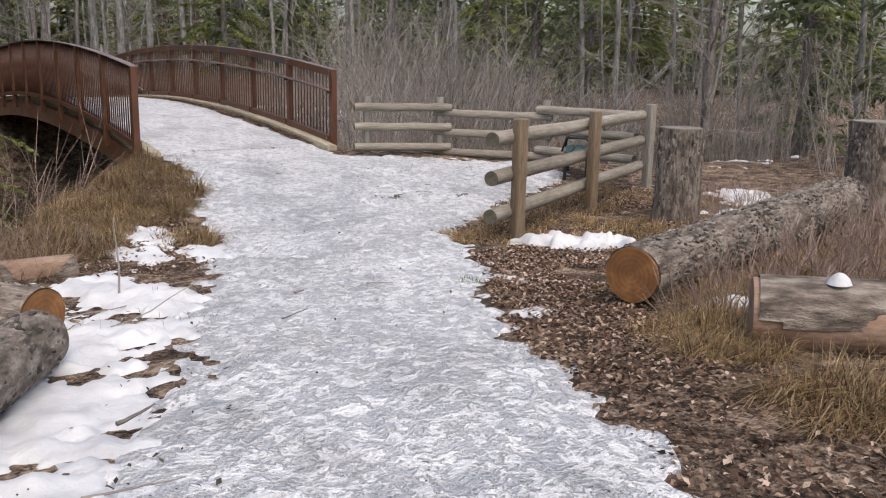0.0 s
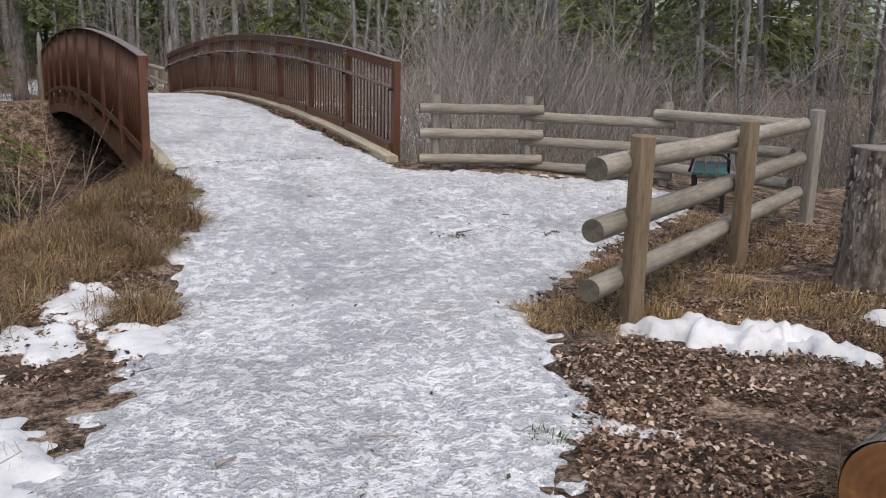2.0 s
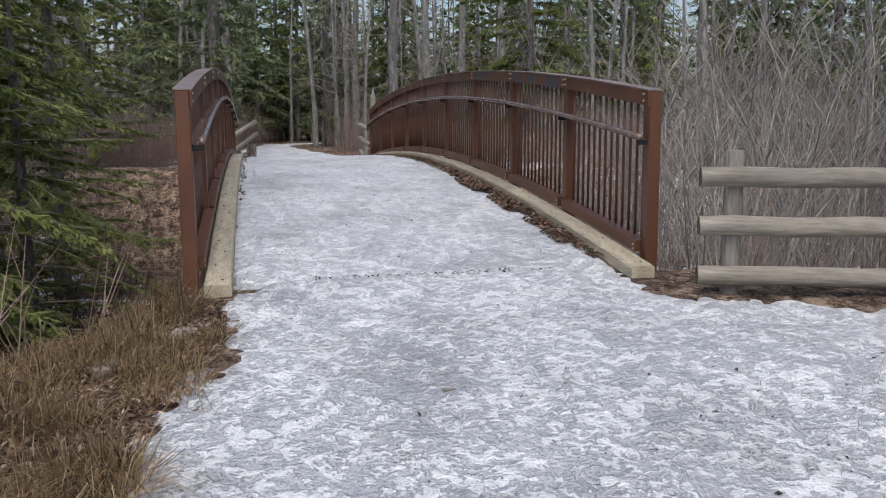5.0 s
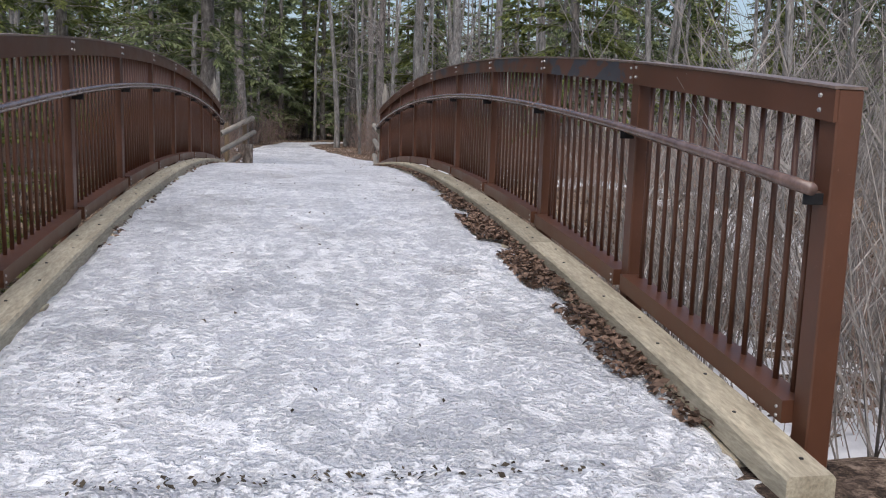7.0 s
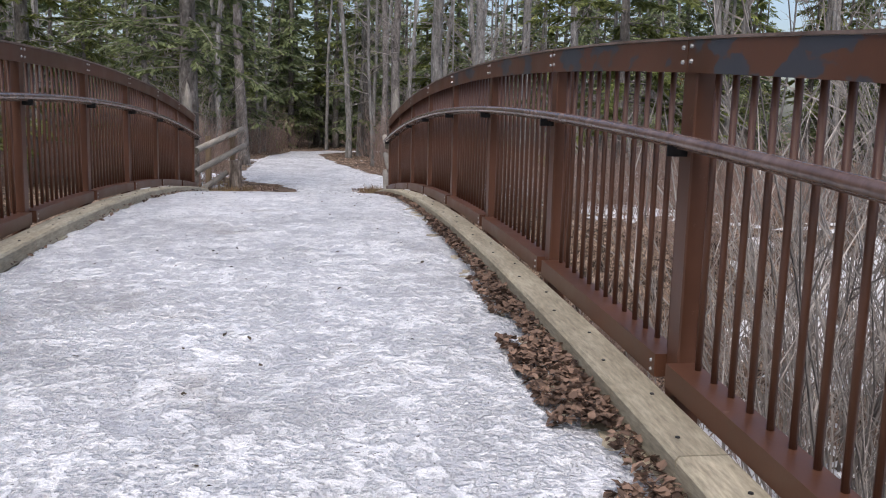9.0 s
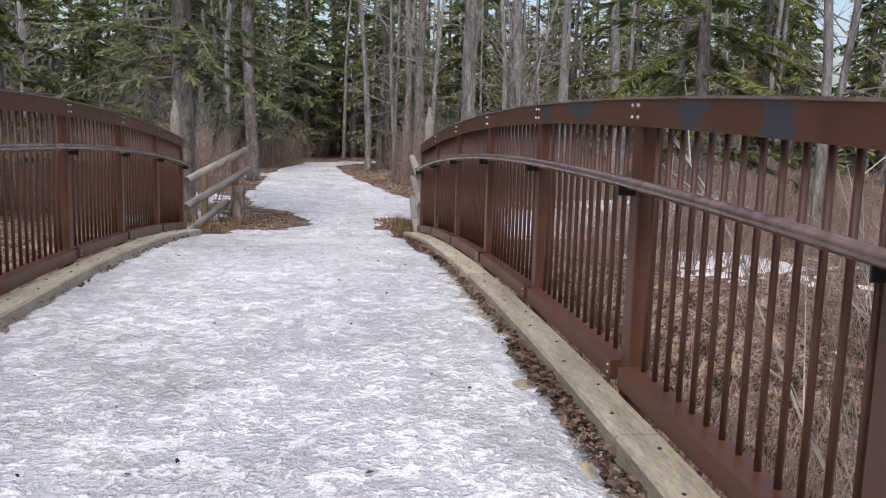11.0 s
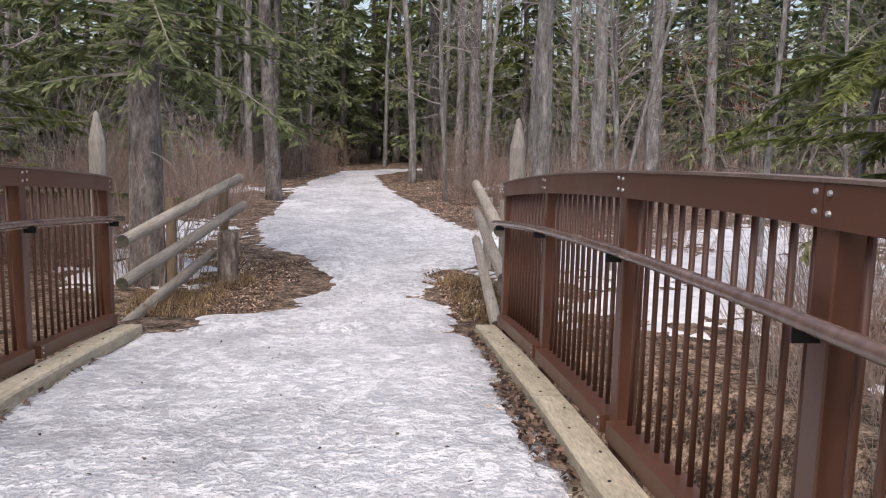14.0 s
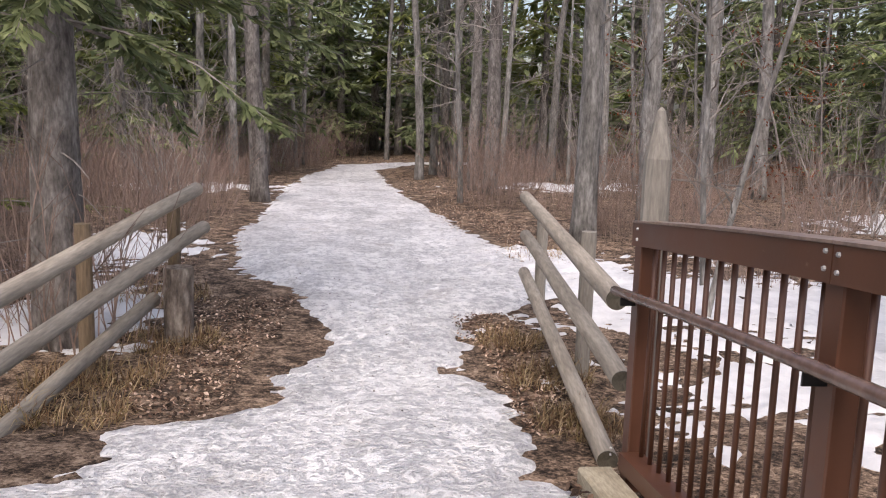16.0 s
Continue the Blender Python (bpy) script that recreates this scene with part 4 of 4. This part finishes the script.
lone(10.6, 33.9, 0.2, 77, "grey-brown tree trunk in brush", GREYBARK, 2.8)
lone(3.9, 20.6, 0.035, 78, "forked pale grey sapling", clear=0.7, lean=0.12, limbs=24, h=6.0)
lone(4.6, 22.3, 0.04, 79, "forked pale grey sapling", clear=0.8, lean=0.10, limbs=24, h=6.0)
lone(8.2, -3.2, 0.11, 80, "grey-brown tree trunk behind stump", BARK, 1.4, 0.04, 34)
big = spruce(81, 9.5, 0.23, 2.7, 3.0, "large grey spruce trunk with dark drooping boughs", sprays=24)
big.location = (-2.2, 19.5, land(-2.2, 19.5))
low_boughs = spruce(82, 8.0, 0.14, 1.5, 3.3, "spruce tree with low yellow-green boughs", NEEDLE_LIT, sprays=40, step=0.42)
low_boughs.matrix_basis = pose(6.5, 17.4, land(6.5, 17.4))
for x, y, s, a in [(-4.7, 3.4, 0.8, 20), (-5.0, 7.4, 0.85, 150), (-4.9, 11.2, 0.85, 260), (-7.2, 5.4, 1.0, 200), (-9.0, 1.8, 1.1, 40), (-9.5, 12.0, 1.1, 310), (-7.4, 16.0, 1.0, 100), (-6.0, 21.5, 1.05, 200), (-3.9, 4.6, 0.55, 70), (-5.2, 1.8, 0.6, 110)]:
    set_down(near_spruce, x, y, a, s)

# woods on the far side and round about
scatter(far_spruces, 44, -24, 26, 37, 54, 0.9, 1.25, 1.7, 1)
for x, y, s, q in [(-3.6, 45.0, 1.1, 3), (-0.8, 48.0, 1.2, 0), (1.6, 49.0, 1.2, 3), (4.2, 48.5, 1.1, 1), (-6.0, 43.0, 1.2, 3), (0.6, 52.0, 1.2, 2), (6.2, 41.0, 1.1, 3), (-1.6, 51.0, 1.2, 1), (-4.4, 48.5, 1.2, 2)]:
    set_down(far_spruces[q], x, y, 40 * x, s)
scatter(far_spruces, 14, -24, -5, 6, 36, 0.9, 1.2, 2.4, 2, lambda x, y: x < -9 or y > 24)
scatter(far_spruces, 22, 12, 40, 2, 44, 0.9, 1.25, 2.2, 3, lambda x, y: x > 14 or y > 26)
scatter(far_spruces, 7, 12, 34, -16, 2, 0.9, 1.2, 2.6, 4)
scatter(far_spruces, 8, -30, -10, -8, 8, 0.9, 1.2, 2.6, 5)
scatter(far_spruces, 5, -20, 10, -34, -24, 0.9, 1.2, 3.0, 6)
scatter(poplars[:3], 42, -22, 26, 26, 54, 0.9, 1.2, 1.2, 8, lambda x, y: y > 36 or x > 11 or x < -4)
scatter(poplars[1:], 46, 6, 30, -4, 26, 0.7, 1.1, 1.0, 9, lambda x, y: x > 7 - 0.1 * y)
scatter(poplars, 18, -24, -6, -2, 26, 0.8, 1.1, 1.4, 10)
scatter(thicket, 52, 2.9, 15, 0.2, 16.5, 0.7, 1.05, 0.62, 12, lambda x, y: y < 9.5 or x > 9)
scatter(willows[:2], 26, 3.95, 9.5, 9.0, 17.0, 0.7, 1.0, 0.55, 20)
scatter(thicket, 27, 6.2, 20, -14, 3, 0.6, 1.0, 0.9, 13)
scatter(thicket, 22, -14, -3.2, 5.0, 17, 0.5, 0.85, 1.0, 14)
scatter(willows, 52, -9, -1.9, 19.5, 40, 0.7, 1.05, 0.5, 15)
scatter(willows, 52, 2.6, 17, 22.5, 43, 0.6, 1.05, 0.6, 16, lambda x, y: x > 4.0 or y > 25.5)
scatter(willows, 20, 2.8, 9, 1, 18, 0.7, 1.0, 0.8, 17)
for x, y, s, a in [(2.75, 0.5, 0.62, 0), (3.8, 3.4, 0.6, 30), (3.8, 5.2, 0.6, 80), (3.9, 8.0, 0.6, 130), (3.8, 10.6, 0.36, 10), (3.5, 12.8, 0.34, 70), (3.6, 14.6, 0.34, 170)]:
    set_down(thicket[1], x, y, a, s)

arching = shrub(54, 3.0, 16, 0.3, "leafless shrub with arching tan branches over the bank", REDTWIG, 0.013, 12, 2.6)
for x, y, s, q in [(-3.7, -0.7, 0.9, 100), (-4.5, -2.4, 0.95, 10), (-4.0, -1.5, 1.0, 260), (-3.3, 0.6, 0.9, 40)]:
    set_down(arching, x, y, q, s)
pale = shrub(56, 4.6, 10, 0.35, "pale grey branching leafless shrub behind fence", PALETWIG, 0.014, 16, 0.42)
for x, y, s, q in [(3.1, 0.6, 0.75, 0), (4.4, 0.9, 1.0, 150), (5.8, -0.6, 0.9, 210), (4.6, 4.2, 0.9, 20), (5.6, 2.6, 1.0, 110)]:
    set_down(pale, x, y, q, s)
# near-black twig colour stands in for the shade under bridge and spruces
DARKTWIG = simple("shade_dark_twig", 1.5, [(0.3, (0.035, 0.028, 0.023)), (0.7, (0.11, 0.09, 0.075))], 0.8, vary=0.3)
dark_pile = shrub(57, 1.1, 150, 0.9, "dead brush on the creek bank in painted shade", DARKTWIG, 0.010, 6, 1.6)
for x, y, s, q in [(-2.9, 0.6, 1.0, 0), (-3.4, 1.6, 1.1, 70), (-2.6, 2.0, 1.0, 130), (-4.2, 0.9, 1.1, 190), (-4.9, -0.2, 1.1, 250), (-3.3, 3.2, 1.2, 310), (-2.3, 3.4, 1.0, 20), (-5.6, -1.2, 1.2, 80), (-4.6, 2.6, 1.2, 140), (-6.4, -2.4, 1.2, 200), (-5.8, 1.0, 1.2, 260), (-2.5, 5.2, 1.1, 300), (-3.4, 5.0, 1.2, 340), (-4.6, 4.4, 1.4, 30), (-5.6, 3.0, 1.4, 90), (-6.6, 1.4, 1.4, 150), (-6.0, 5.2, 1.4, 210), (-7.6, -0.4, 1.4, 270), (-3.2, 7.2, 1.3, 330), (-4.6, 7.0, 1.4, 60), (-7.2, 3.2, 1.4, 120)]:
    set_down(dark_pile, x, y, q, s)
pile = shrub(55, 0.75, 120, 0.75, "tangled brown dead brush round the logs", REDTWIG, 0.007, 5, 2.2)
for x, y, s, q in [(2.75, 8.3, 1.5, 15), (2.9, 9.8, 1.7, 75), (2.8, 11.3, 1.6, 135), (3.3, 12.6, 1.5, 200), (-0.53, -10.43, 0.75, 30), (0.12, -10.23, 0.85, 80), (0.99, -9.9, 0.9, 140), (2.02, -9.46, 0.9, 220), (-0.85, -10.65, 0.5, 320), (0.55, -10.36, 0.8, 0), (2.16, -9.67, 0.9, 60), (2.9, -9.96, 1.0, 120), (-0.39, -10.44, 0.55, 200), (0.87, -11.1, 0.9, 250), (4.73, -9.11, 1.0, 300), (2.86, -7.93, 0.6, 20), (3.87, -7.01, 0.7, 70), (5.28, -6.77, 0.9, 110), (-0.55, -11.75, 0.7, 160), (-4.24, -5.51, 0.6, 10), (-5.2, -6, 0.7, 60)]:
    set_down(pile, x, y, q, s)
for x, y, s, q in [(-5.5, 27, 0.9, 0), (-7, 31, 1.0, 1), (-4.5, 36, 1.0, 3), (-9, 28, 1.0, 3), (-7.5, 37, 1.0, 1), (-3.0, 40, 1.0, 0), (6.0, 33.5, 0.9, 1), (8.5, 36, 1.0, 3), (5.2, 38, 0.9, 0), (11, 38, 1.0, 1), (13, 35, 1.0, 0), (9.6, 27.5, 0.8, 3), (12.5, 26.5, 0.9, 1), (-11, 33, 1.0, 0), (-3.2, 28.5, 0.7, 3), (-10.5, 23, 1.0, 1)]:
    set_down(thicket[q], x, y, 50 * q + 17 * x, s)


scatter(poplars[:3], 34, -9, 10, 36, 47, 0.8, 1.1, 0.7, 18)
scatter(willows + thicket[:3:2], 26, -8, 9, 38, 49, 0.8, 1.1, 0.5, 19)


def rust_shrub(x, y, seed):
    """A young tree that has kept its rust-coloured leaves."""
    rnd = random.Random(seed)
    root = thing("rust_leaved_tree", "young tree holding on to rust-red dead leaves", "tree", "rust-leaved trees")
    wood, g = Geo(), Geo()
    st = wander(rnd, (0, 0, -0.2), (0, 0, 1), 4.5, 8, 0.08)
    part("trunk", Geo().tube(st, taper(0.035, 0.008, 9), 6), TWIG, root, smooth=True)
    for i in range(34):
        j = rnd.randint(1, 7)
        w = rnd.uniform(0, 6.28)
        br = wander(rnd, st[j], (math.cos(w), math.sin(w), 0.3), rnd.uniform(0.4, 1.1), 3, 0.2)
        wood.tube(br, taper(0.008, 0.003, 4), 3, cap=False)
        for _ in range(9):
            p = br[rnd.randint(1, 3)] + Vector((rnd.uniform(-0.15, 0.15), rnd.uniform(-0.15, 0.15), rnd.uniform(-0.1, 0.1)))
            d = Vector((rnd.uniform(-1, 1), rnd.uniform(-1, 1), rnd.uniform(-1, 0.2))).normalized() * 0.09
            g.blade(p, d, d.cross(Vector((0.3, 0.2, 1))).normalized(), 0.022)
    tagged(part("limbs", wood, TWIG, root), kind="stuff")
    tagged(part("leaves", g, RUSTLEAF, root), kind="stuff")
    root.location = (x, y, land(x, y))


for i, (x, y) in enumerate([(8.9, 29.0), (10.6, 30.6), (13.5, 30.0), (7.0, 33.0)]):
    rust_shrub(x, y, 200 + i)


def far_woods():
    """The closed wall of distant spruces."""
    rnd = random.Random(77)
    g, wood = Geo(), Geo()
    for i in range(340):
        w = rnd.uniform(-0.1, 2.6) if i < 270 else rnd.uniform(2.6, 6.1)
        q = rnd.uniform(46, 74)
        x, y = q * math.cos(w), 8 + q * math.sin(w)
        z, H = land(x, y), rnd.uniform(10, 15)
        wood.tube([(x, y, z - 0.3), (x, y, z + H)], [0.2, 0.03], 5, cap=False)
        for k in range(170):
            f = rnd.random() ** 1.2
            a = rnd.uniform(0, 6.283)
            L = 2.3 * (1 - 0.8 * f) * rnd.uniform(0.4, 1.1)
            p = Vector((x + 0.35 * L * math.cos(a), y + 0.35 * L * math.sin(a), z + 0.4 + f * (H - 0.6)))
            d = Vector((math.cos(a), math.sin(a), rnd.uniform(-0.55, 0.0))) * L * 0.8
            s = Vector((-math.sin(a), math.cos(a), rnd.uniform(-0.4, 0.4)))
            g.blade(p, d, s, 0.24 + 0.16 * rnd.random())
    root = thing("far_woods", "distant wall of dark green spruces", "woods", kind="stuff")
    tagged(part("stems", wood, BARK, root), kind="stuff")
    tagged(part("needles", g, NEEDLE, root), kind="stuff")


far_woods()


# ---- ground cover ----
KERBLEAF = make_foliage("wet_kerb_leaves", (0.035, 0.022, 0.016), (0.30, 0.20, 0.145), 0.2)
BARKBIT = make_foliage("bark_bits", (0.03, 0.025, 0.018), (0.13, 0.105, 0.075))


def tufts(name, label, material, spots, seed, blades, h0, h1, lean=0.8, width=0.0035):
    rnd = random.Random(seed)
    g = Geo()
    for x, y, rad, dens in spots:
        for _ in range(int(blades * dens)):
            w, q = rnd.uniform(0, 6.283), rad * math.sqrt(rnd.random())
            px, py = x + q * math.cos(w), y + q * math.sin(w)
            clump = noise.noise((px * 3.2, py * 3.2, 8.0))
            if clump < rnd.uniform(-0.5, 0.35):
                continue
            p = Vector((px, py, land(px, py) - 0.01))
            h = rnd.uniform(h0, h1) * (1.0 + clump)
            a = rnd.uniform(0, 6.283)
            ln = rnd.uniform(0.1, lean)
            d = Vector((math.cos(a) * ln, math.sin(a) * ln, 1)).normalized() * h
            s = Vector((-math.sin(a + 0.6), math.cos(a + 0.6), 0))
            tip = p + d + Vector((math.cos(a), math.sin(a), 0)) * h * ln * 0.5 - Vector((0, 0, h * ln * 0.35))
            b = len(g.v)
            g.v += [p - s * width, p + s * width, p + d * 0.6 + s * width * 0.8, p + d * 0.6 - s * width * 0.8, tip]
            g.f += [(b, b + 1, b + 2, b + 3), (b + 3, b + 2, b + 4)]
    return tagged(part(name, g, material), label, "grass", kind="stuff")


left_bank = [(-1.87, -0.66, 0.254, 0.5), (-2.12, -1.46, 0.356, 1.0), (-2.42, -2.28, 0.458, 1.4), (-2.85, -3.38, 0.51, 1.6), (-3.36, -4.33, 0.621, 1.8), (-4.05, -5.26, 0.707, 1.8), (-4.8, -5.8, 0.8, 1.6), (-3.46, -3.16, 0.513, 1.0), (-5.6, -6.4, 0.9, 1.4), (-2.59, -4.14, 0.257, 0.7), (-2.8, -5.52, 0.307, 0.7), (-2.62, -1.25, 0.408, 0.8), (-1.76, -1.98, 0.253, 0.6), (-1.96, -3, 0.253, 0.6), (-2.34, -3.73, 0.257, 0.6), (-1.66, -1.27, 0.203, 0.4)]
tufts("dry_grass_bank", "dry straw-coloured grass on the creek bank", GRASS, left_bank, 90, 3400, 0.05, 0.26, 2.5, 0.0027)
right_side = [(0.25, -6.84, 0.501, 1.2), (1.27, -6.21, 0.708, 1.3), (2.38, -5.6, 0.71, 1.2), (3.61, -4.87, 0.713, 1.0), (1.28, -7.6, 0.585, 0.8), (-0.15, -6.76, 0.352, 1.0), (1.96, -7.29, 0.489, 0.8), (3.07, -7.82, 0.778, 0.9), (4.19, -6.21, 0.784, 0.8), (1.25, -8.54, 0.496, 0.5)]
tufts("dead_grass_fence", "flattened dead grass under the fence", GRASS, right_side, 91, 3800, 0.04, 0.16, 2.8, 0.0027)
brushy = [(-0.51, -10.33, 0.259, 1.0), (0.21, -10.12, 0.268, 1.0), (1.14, -9.82, 0.282, 0.9), (-1.23, -10.7, 0.253, 0.8), (-1.55, -10.66, 0.254, 0.6), (-0.63, -10.64, 0.38, 1.2), (0.45, -10.32, 0.534, 1.2), (-1.65, -11.17, 0.327, 1.0), (-2.05, -12.06, 0.347, 1.1), (2.13, -9.74, 0.683, 1.2), (-0.6, -9.53, 0.182, 0.4), (2.06, -10.94, 0.792, 1.3), (0.25, -11.57, 0.658, 1.1), (3.79, -9.84, 0.854, 1.1), (5.16, -7.61, 0.873, 0.8)]
tufts("brown_weeds", "tangled brown weeds round the felled logs", GRASS, brushy, 92, 3400, 0.05, 0.24, 2.6, 0.0026)
exit_grass = [(-1.5, 17.4, 0.4, 0.8), (-1.6, 18.4, 0.5, 1.0), (-1.3, 19.6, 0.45, 0.8), (1.75, 17.2, 0.3, 0.8), (1.8, 18.4, 0.35, 0.8), (1.75, 19.6, 0.35, 0.7), (-1.9, 21.5, 0.6, 0.8), (2.9, 24.4, 0.7, 0.6)]
tufts("grass_at_exit", "short dead grass beside the bridge end", GRASS, exit_grass, 93, 1200, 0.05, 0.22, 1.5)
tufts("grass_through_snow", "thin grass blades poking through the snow", TWIG, [(1.15, -2.74, 0.5, 0.03), (2.16, -2.71, 0.6, 0.04), (0.6, -3.69, 0.6, 0.03), (2.83, -3.38, 0.5, 0.04), (-3.83, -8.45, 0.25, 0.05), (-4.17, -8.13, 0.25, 0.05), (-3.58, -7.57, 0.2, 0.04)], 94, 800, 0.08, 0.2, 0.8, 0.002)
tufts("moss", "small bright green moss clump by the path", MOSS, [(-1.45, -8.48, 0.1, 0.4), (0.44, -5.08, 0.08, 0.2)], 95, 700, 0.02, 0.07, 0.9)


def leaves(name, label, spots, seed, per, material=LEAF):
    rnd = random.Random(seed)
    g = Geo()
    for x, y, rx, ry, dens, base in spots:
        for _ in range(int(per * dens)):
            px, py = x + rnd.uniform(-rx, rx), y + rnd.uniform(-ry, ry)
            if base is None and (inside(NEAR_PATH, px, py) > 0.05 or inside(FAR_PATH, px, py) > 0.25):
                continue
            z = (land(px, py) if base is None else base(px, py)) + rnd.uniform(0.004, 0.03) * (0.3 if material == BARKBIT else 1)
            s = rnd.uniform(0.006, 0.019) * (0.8 if material == BARKBIT else 1.35 if material == KERBLEAF else 1)
            q = Euler((rnd.uniform(-0.7, 0.7), rnd.uniform(-0.7, 0.7), rnd.uniform(0, 6.28))).to_matrix()
            b = len(g.v)
            p = Vector((px, py, z))
            g.v += [p + q @ Vector((-s * 1.3, 0, 0)), p + q @ Vector((0, -s * 0.8, s * 0.25)), p + q @ Vector((s * 1.3, 0, 0)), p + q @ Vector((0, s * 0.8, s * 0.25))]
            g.f += [(b, b + 1, b + 2), (b, b + 2, b + 3)]
    return tagged(part(name, g, material), label, "leaves", kind="stuff")


leaves("fallen_leaves_near", "brown curled fallen leaves on the verge", [(-1.17, -9.11, 0.6, 0.9, 1.4, None), (-1.97, -10.46, 0.7, 0.9, 0.9, None), (-2.61, -11.74, 0.8, 0.9, 0.5, None), (-0.52, -7.94, 0.6, 0.5, 0.7, None), (0.78, -8.4, 1.0, 0.6, 0.8, None), (-3.07, -12.99, 0.9, 0.9, 0.3, None), (-3.26, -6.03, 0.7, 0.7, 0.3, None), (-0.11, -10.23, 1.4, 0.6, 0.7, None), (-2.01, -2.49, 0.4, 1.3, 0.8, None), (-1.76, -0.96, 0.3, 0.5, 0.3, None), (-2.95, -4.97, 0.5, 1.0, 0.6, None), (0.36, -6.63, 0.7, 0.5, 0.5, None), (2.2, -5.47, 1.2, 0.8, 0.7, None), (1.89, -7.84, 1.4, 0.9, 0.9, None), (3.81, -5.55, 0.9, 0.9, 0.4, None)], 96, 4200)
leaves("fallen_leaves_exit", "brown fallen leaves beside the far path", [(-0.95, 18.6, 0.4, 1.2, 0.7, None), (-0.9, 20.6, 0.5, 0.9, 0.6, None), (1.65, 18.4, 0.25, 1.4, 0.8, None), (1.6, 20.2, 0.35, 0.6, 0.4, None), (2.4, 30.5, 0.7, 3.5, 1.3, None), (2.2, 36, 1.0, 3, 0.9, None), (2.9, 26.5, 0.4, 2.0, 0.6, None), (-2.4, 22.5, 0.5, 1.4, 0.4, None)], 97, 1900)
leaves("deck_leaves", "brown leaves caught along the bridge kerb", [(XC + 1.40, 4.2, 0.055, 4.0, 1.9, lambda x, y: deck(y) + 0.02), (XC + 1.33, 2.5, 0.12, 0.45, 0.6, lambda x, y: deck(y) + 0.02), (XC + 1.32, 3.9, 0.13, 0.5, 0.8, lambda x, y: deck(y) + 0.02), (XC + 1.34, 1.2, 0.10, 0.5, 0.4, lambda x, y: deck(y) + 0.02), (XC + 1.35, 5.2, 0.09, 0.4, 0.3, lambda x, y: deck(y) + 0.02), (XC + 1.42, 11.5, 0.035, 4.7, 0.9, lambda x, y: deck(y) + 0.02), (XC + 1.38, 13.2, 0.08, 0.8, 0.35, lambda x, y: deck(y) + 0.02), (XC - 1.42, 9.0, 0.03, 6.0, 0.15, lambda x, y: deck(y) + 0.02)], 98, 1100, KERBLEAF)


leaves("ice_debris", "dark bits of leaf and bark frozen into ice", [(-5.05, -11.1, 0.45, 0.5, 0.03, lambda x, y: land(x, y) + 0.05), (-4.51, -10.04, 0.4, 0.5, 0.02, lambda x, y: land(x, y) + 0.05), (0.39, -4.37, 0.09, 0.06, 0.05, lambda x, y: land(x, y) + 0.05), (0.32, -4.29, 0.2, 0.12, 0.02, lambda x, y: land(x, y) + 0.05), (1.35, -4.56, 0.10, 0.05, 0.04, lambda x, y: land(x, y) + 0.05), (XC, -0.08, 0.9, 0.05, 0.12, lambda x, y: deck(0) + 0.03), (-2.52, -8.45, 2.0, 2.5, 0.06, lambda x, y: land(x, y) + 0.045), (-0.58, -4.08, 1.6, 2.5, 0.06, lambda x, y: land(x, y) + 0.045), (1.78, -3.3, 1.2, 1.0, 0.05, lambda x, y: land(x, y) + 0.045), (0.0, 6.0, 1.1, 5.8, 0.10, lambda x, y: deck(y) + 0.028), (0.0, 13.5, 1.1, 2.2, 0.05, lambda x, y: deck(y) + 0.028), (0.3, 20, 0.8, 3.5, 0.05, lambda x, y: land(x, y) + 0.045)], 99, 900, BARKBIT)


def twig(x, y, turn, length, r, seed):
    rnd = random.Random(seed)
    g = Geo().tube(wander(rnd, (0, 0, 0.05), (1, 0, 0), length, 5, 0.14), taper(r, r * 0.4, 6), 5)
    t = tagged(part("fallen_twig", g, TWIG), "thin dark fallen twig on the ice", "twig", "fallen twigs")
    t.matrix_basis = pose(x, y, land(x, y) + 0.01, 0, 0, turn)


for i, (x, y, a, L) in enumerate([(-2.2, -8.09, -20, 0.4), (-2.85, -8.12, 10, 0.1), (-3.31, -8.9, 25, 0.35), (-1.62, -4.94, 40, 0.12), (-4.46, -7.92, 30, 0.9), (-4.27, -8.37, 15, 0.8), (0.44, -4.27, 10, 0.2), (0.91, -4.08, -15, 0.25), (-0.42, -2.42, 30, 0.08), (1.39, -3.59, 10, 0.22), (-4.73, -10.3, 20, 0.2), (-5.05, -11.1, -25, 0.35)]):
    twig(x, y, a, L, 0.006 if L > 0.2 else 0.012, i)
stem = tagged(part("dead_sapling", Geo().tube([(0, 0, -0.1), (0.02, 0.0, 0.25), (0.0, 0.02, 0.62)], [0.011, 0.008, 0.004], 6), TWIG), "dark bare sapling standing in snow", "sapling")
stem.location = (-3.99, -7.47, land(-3.99, -7.47))
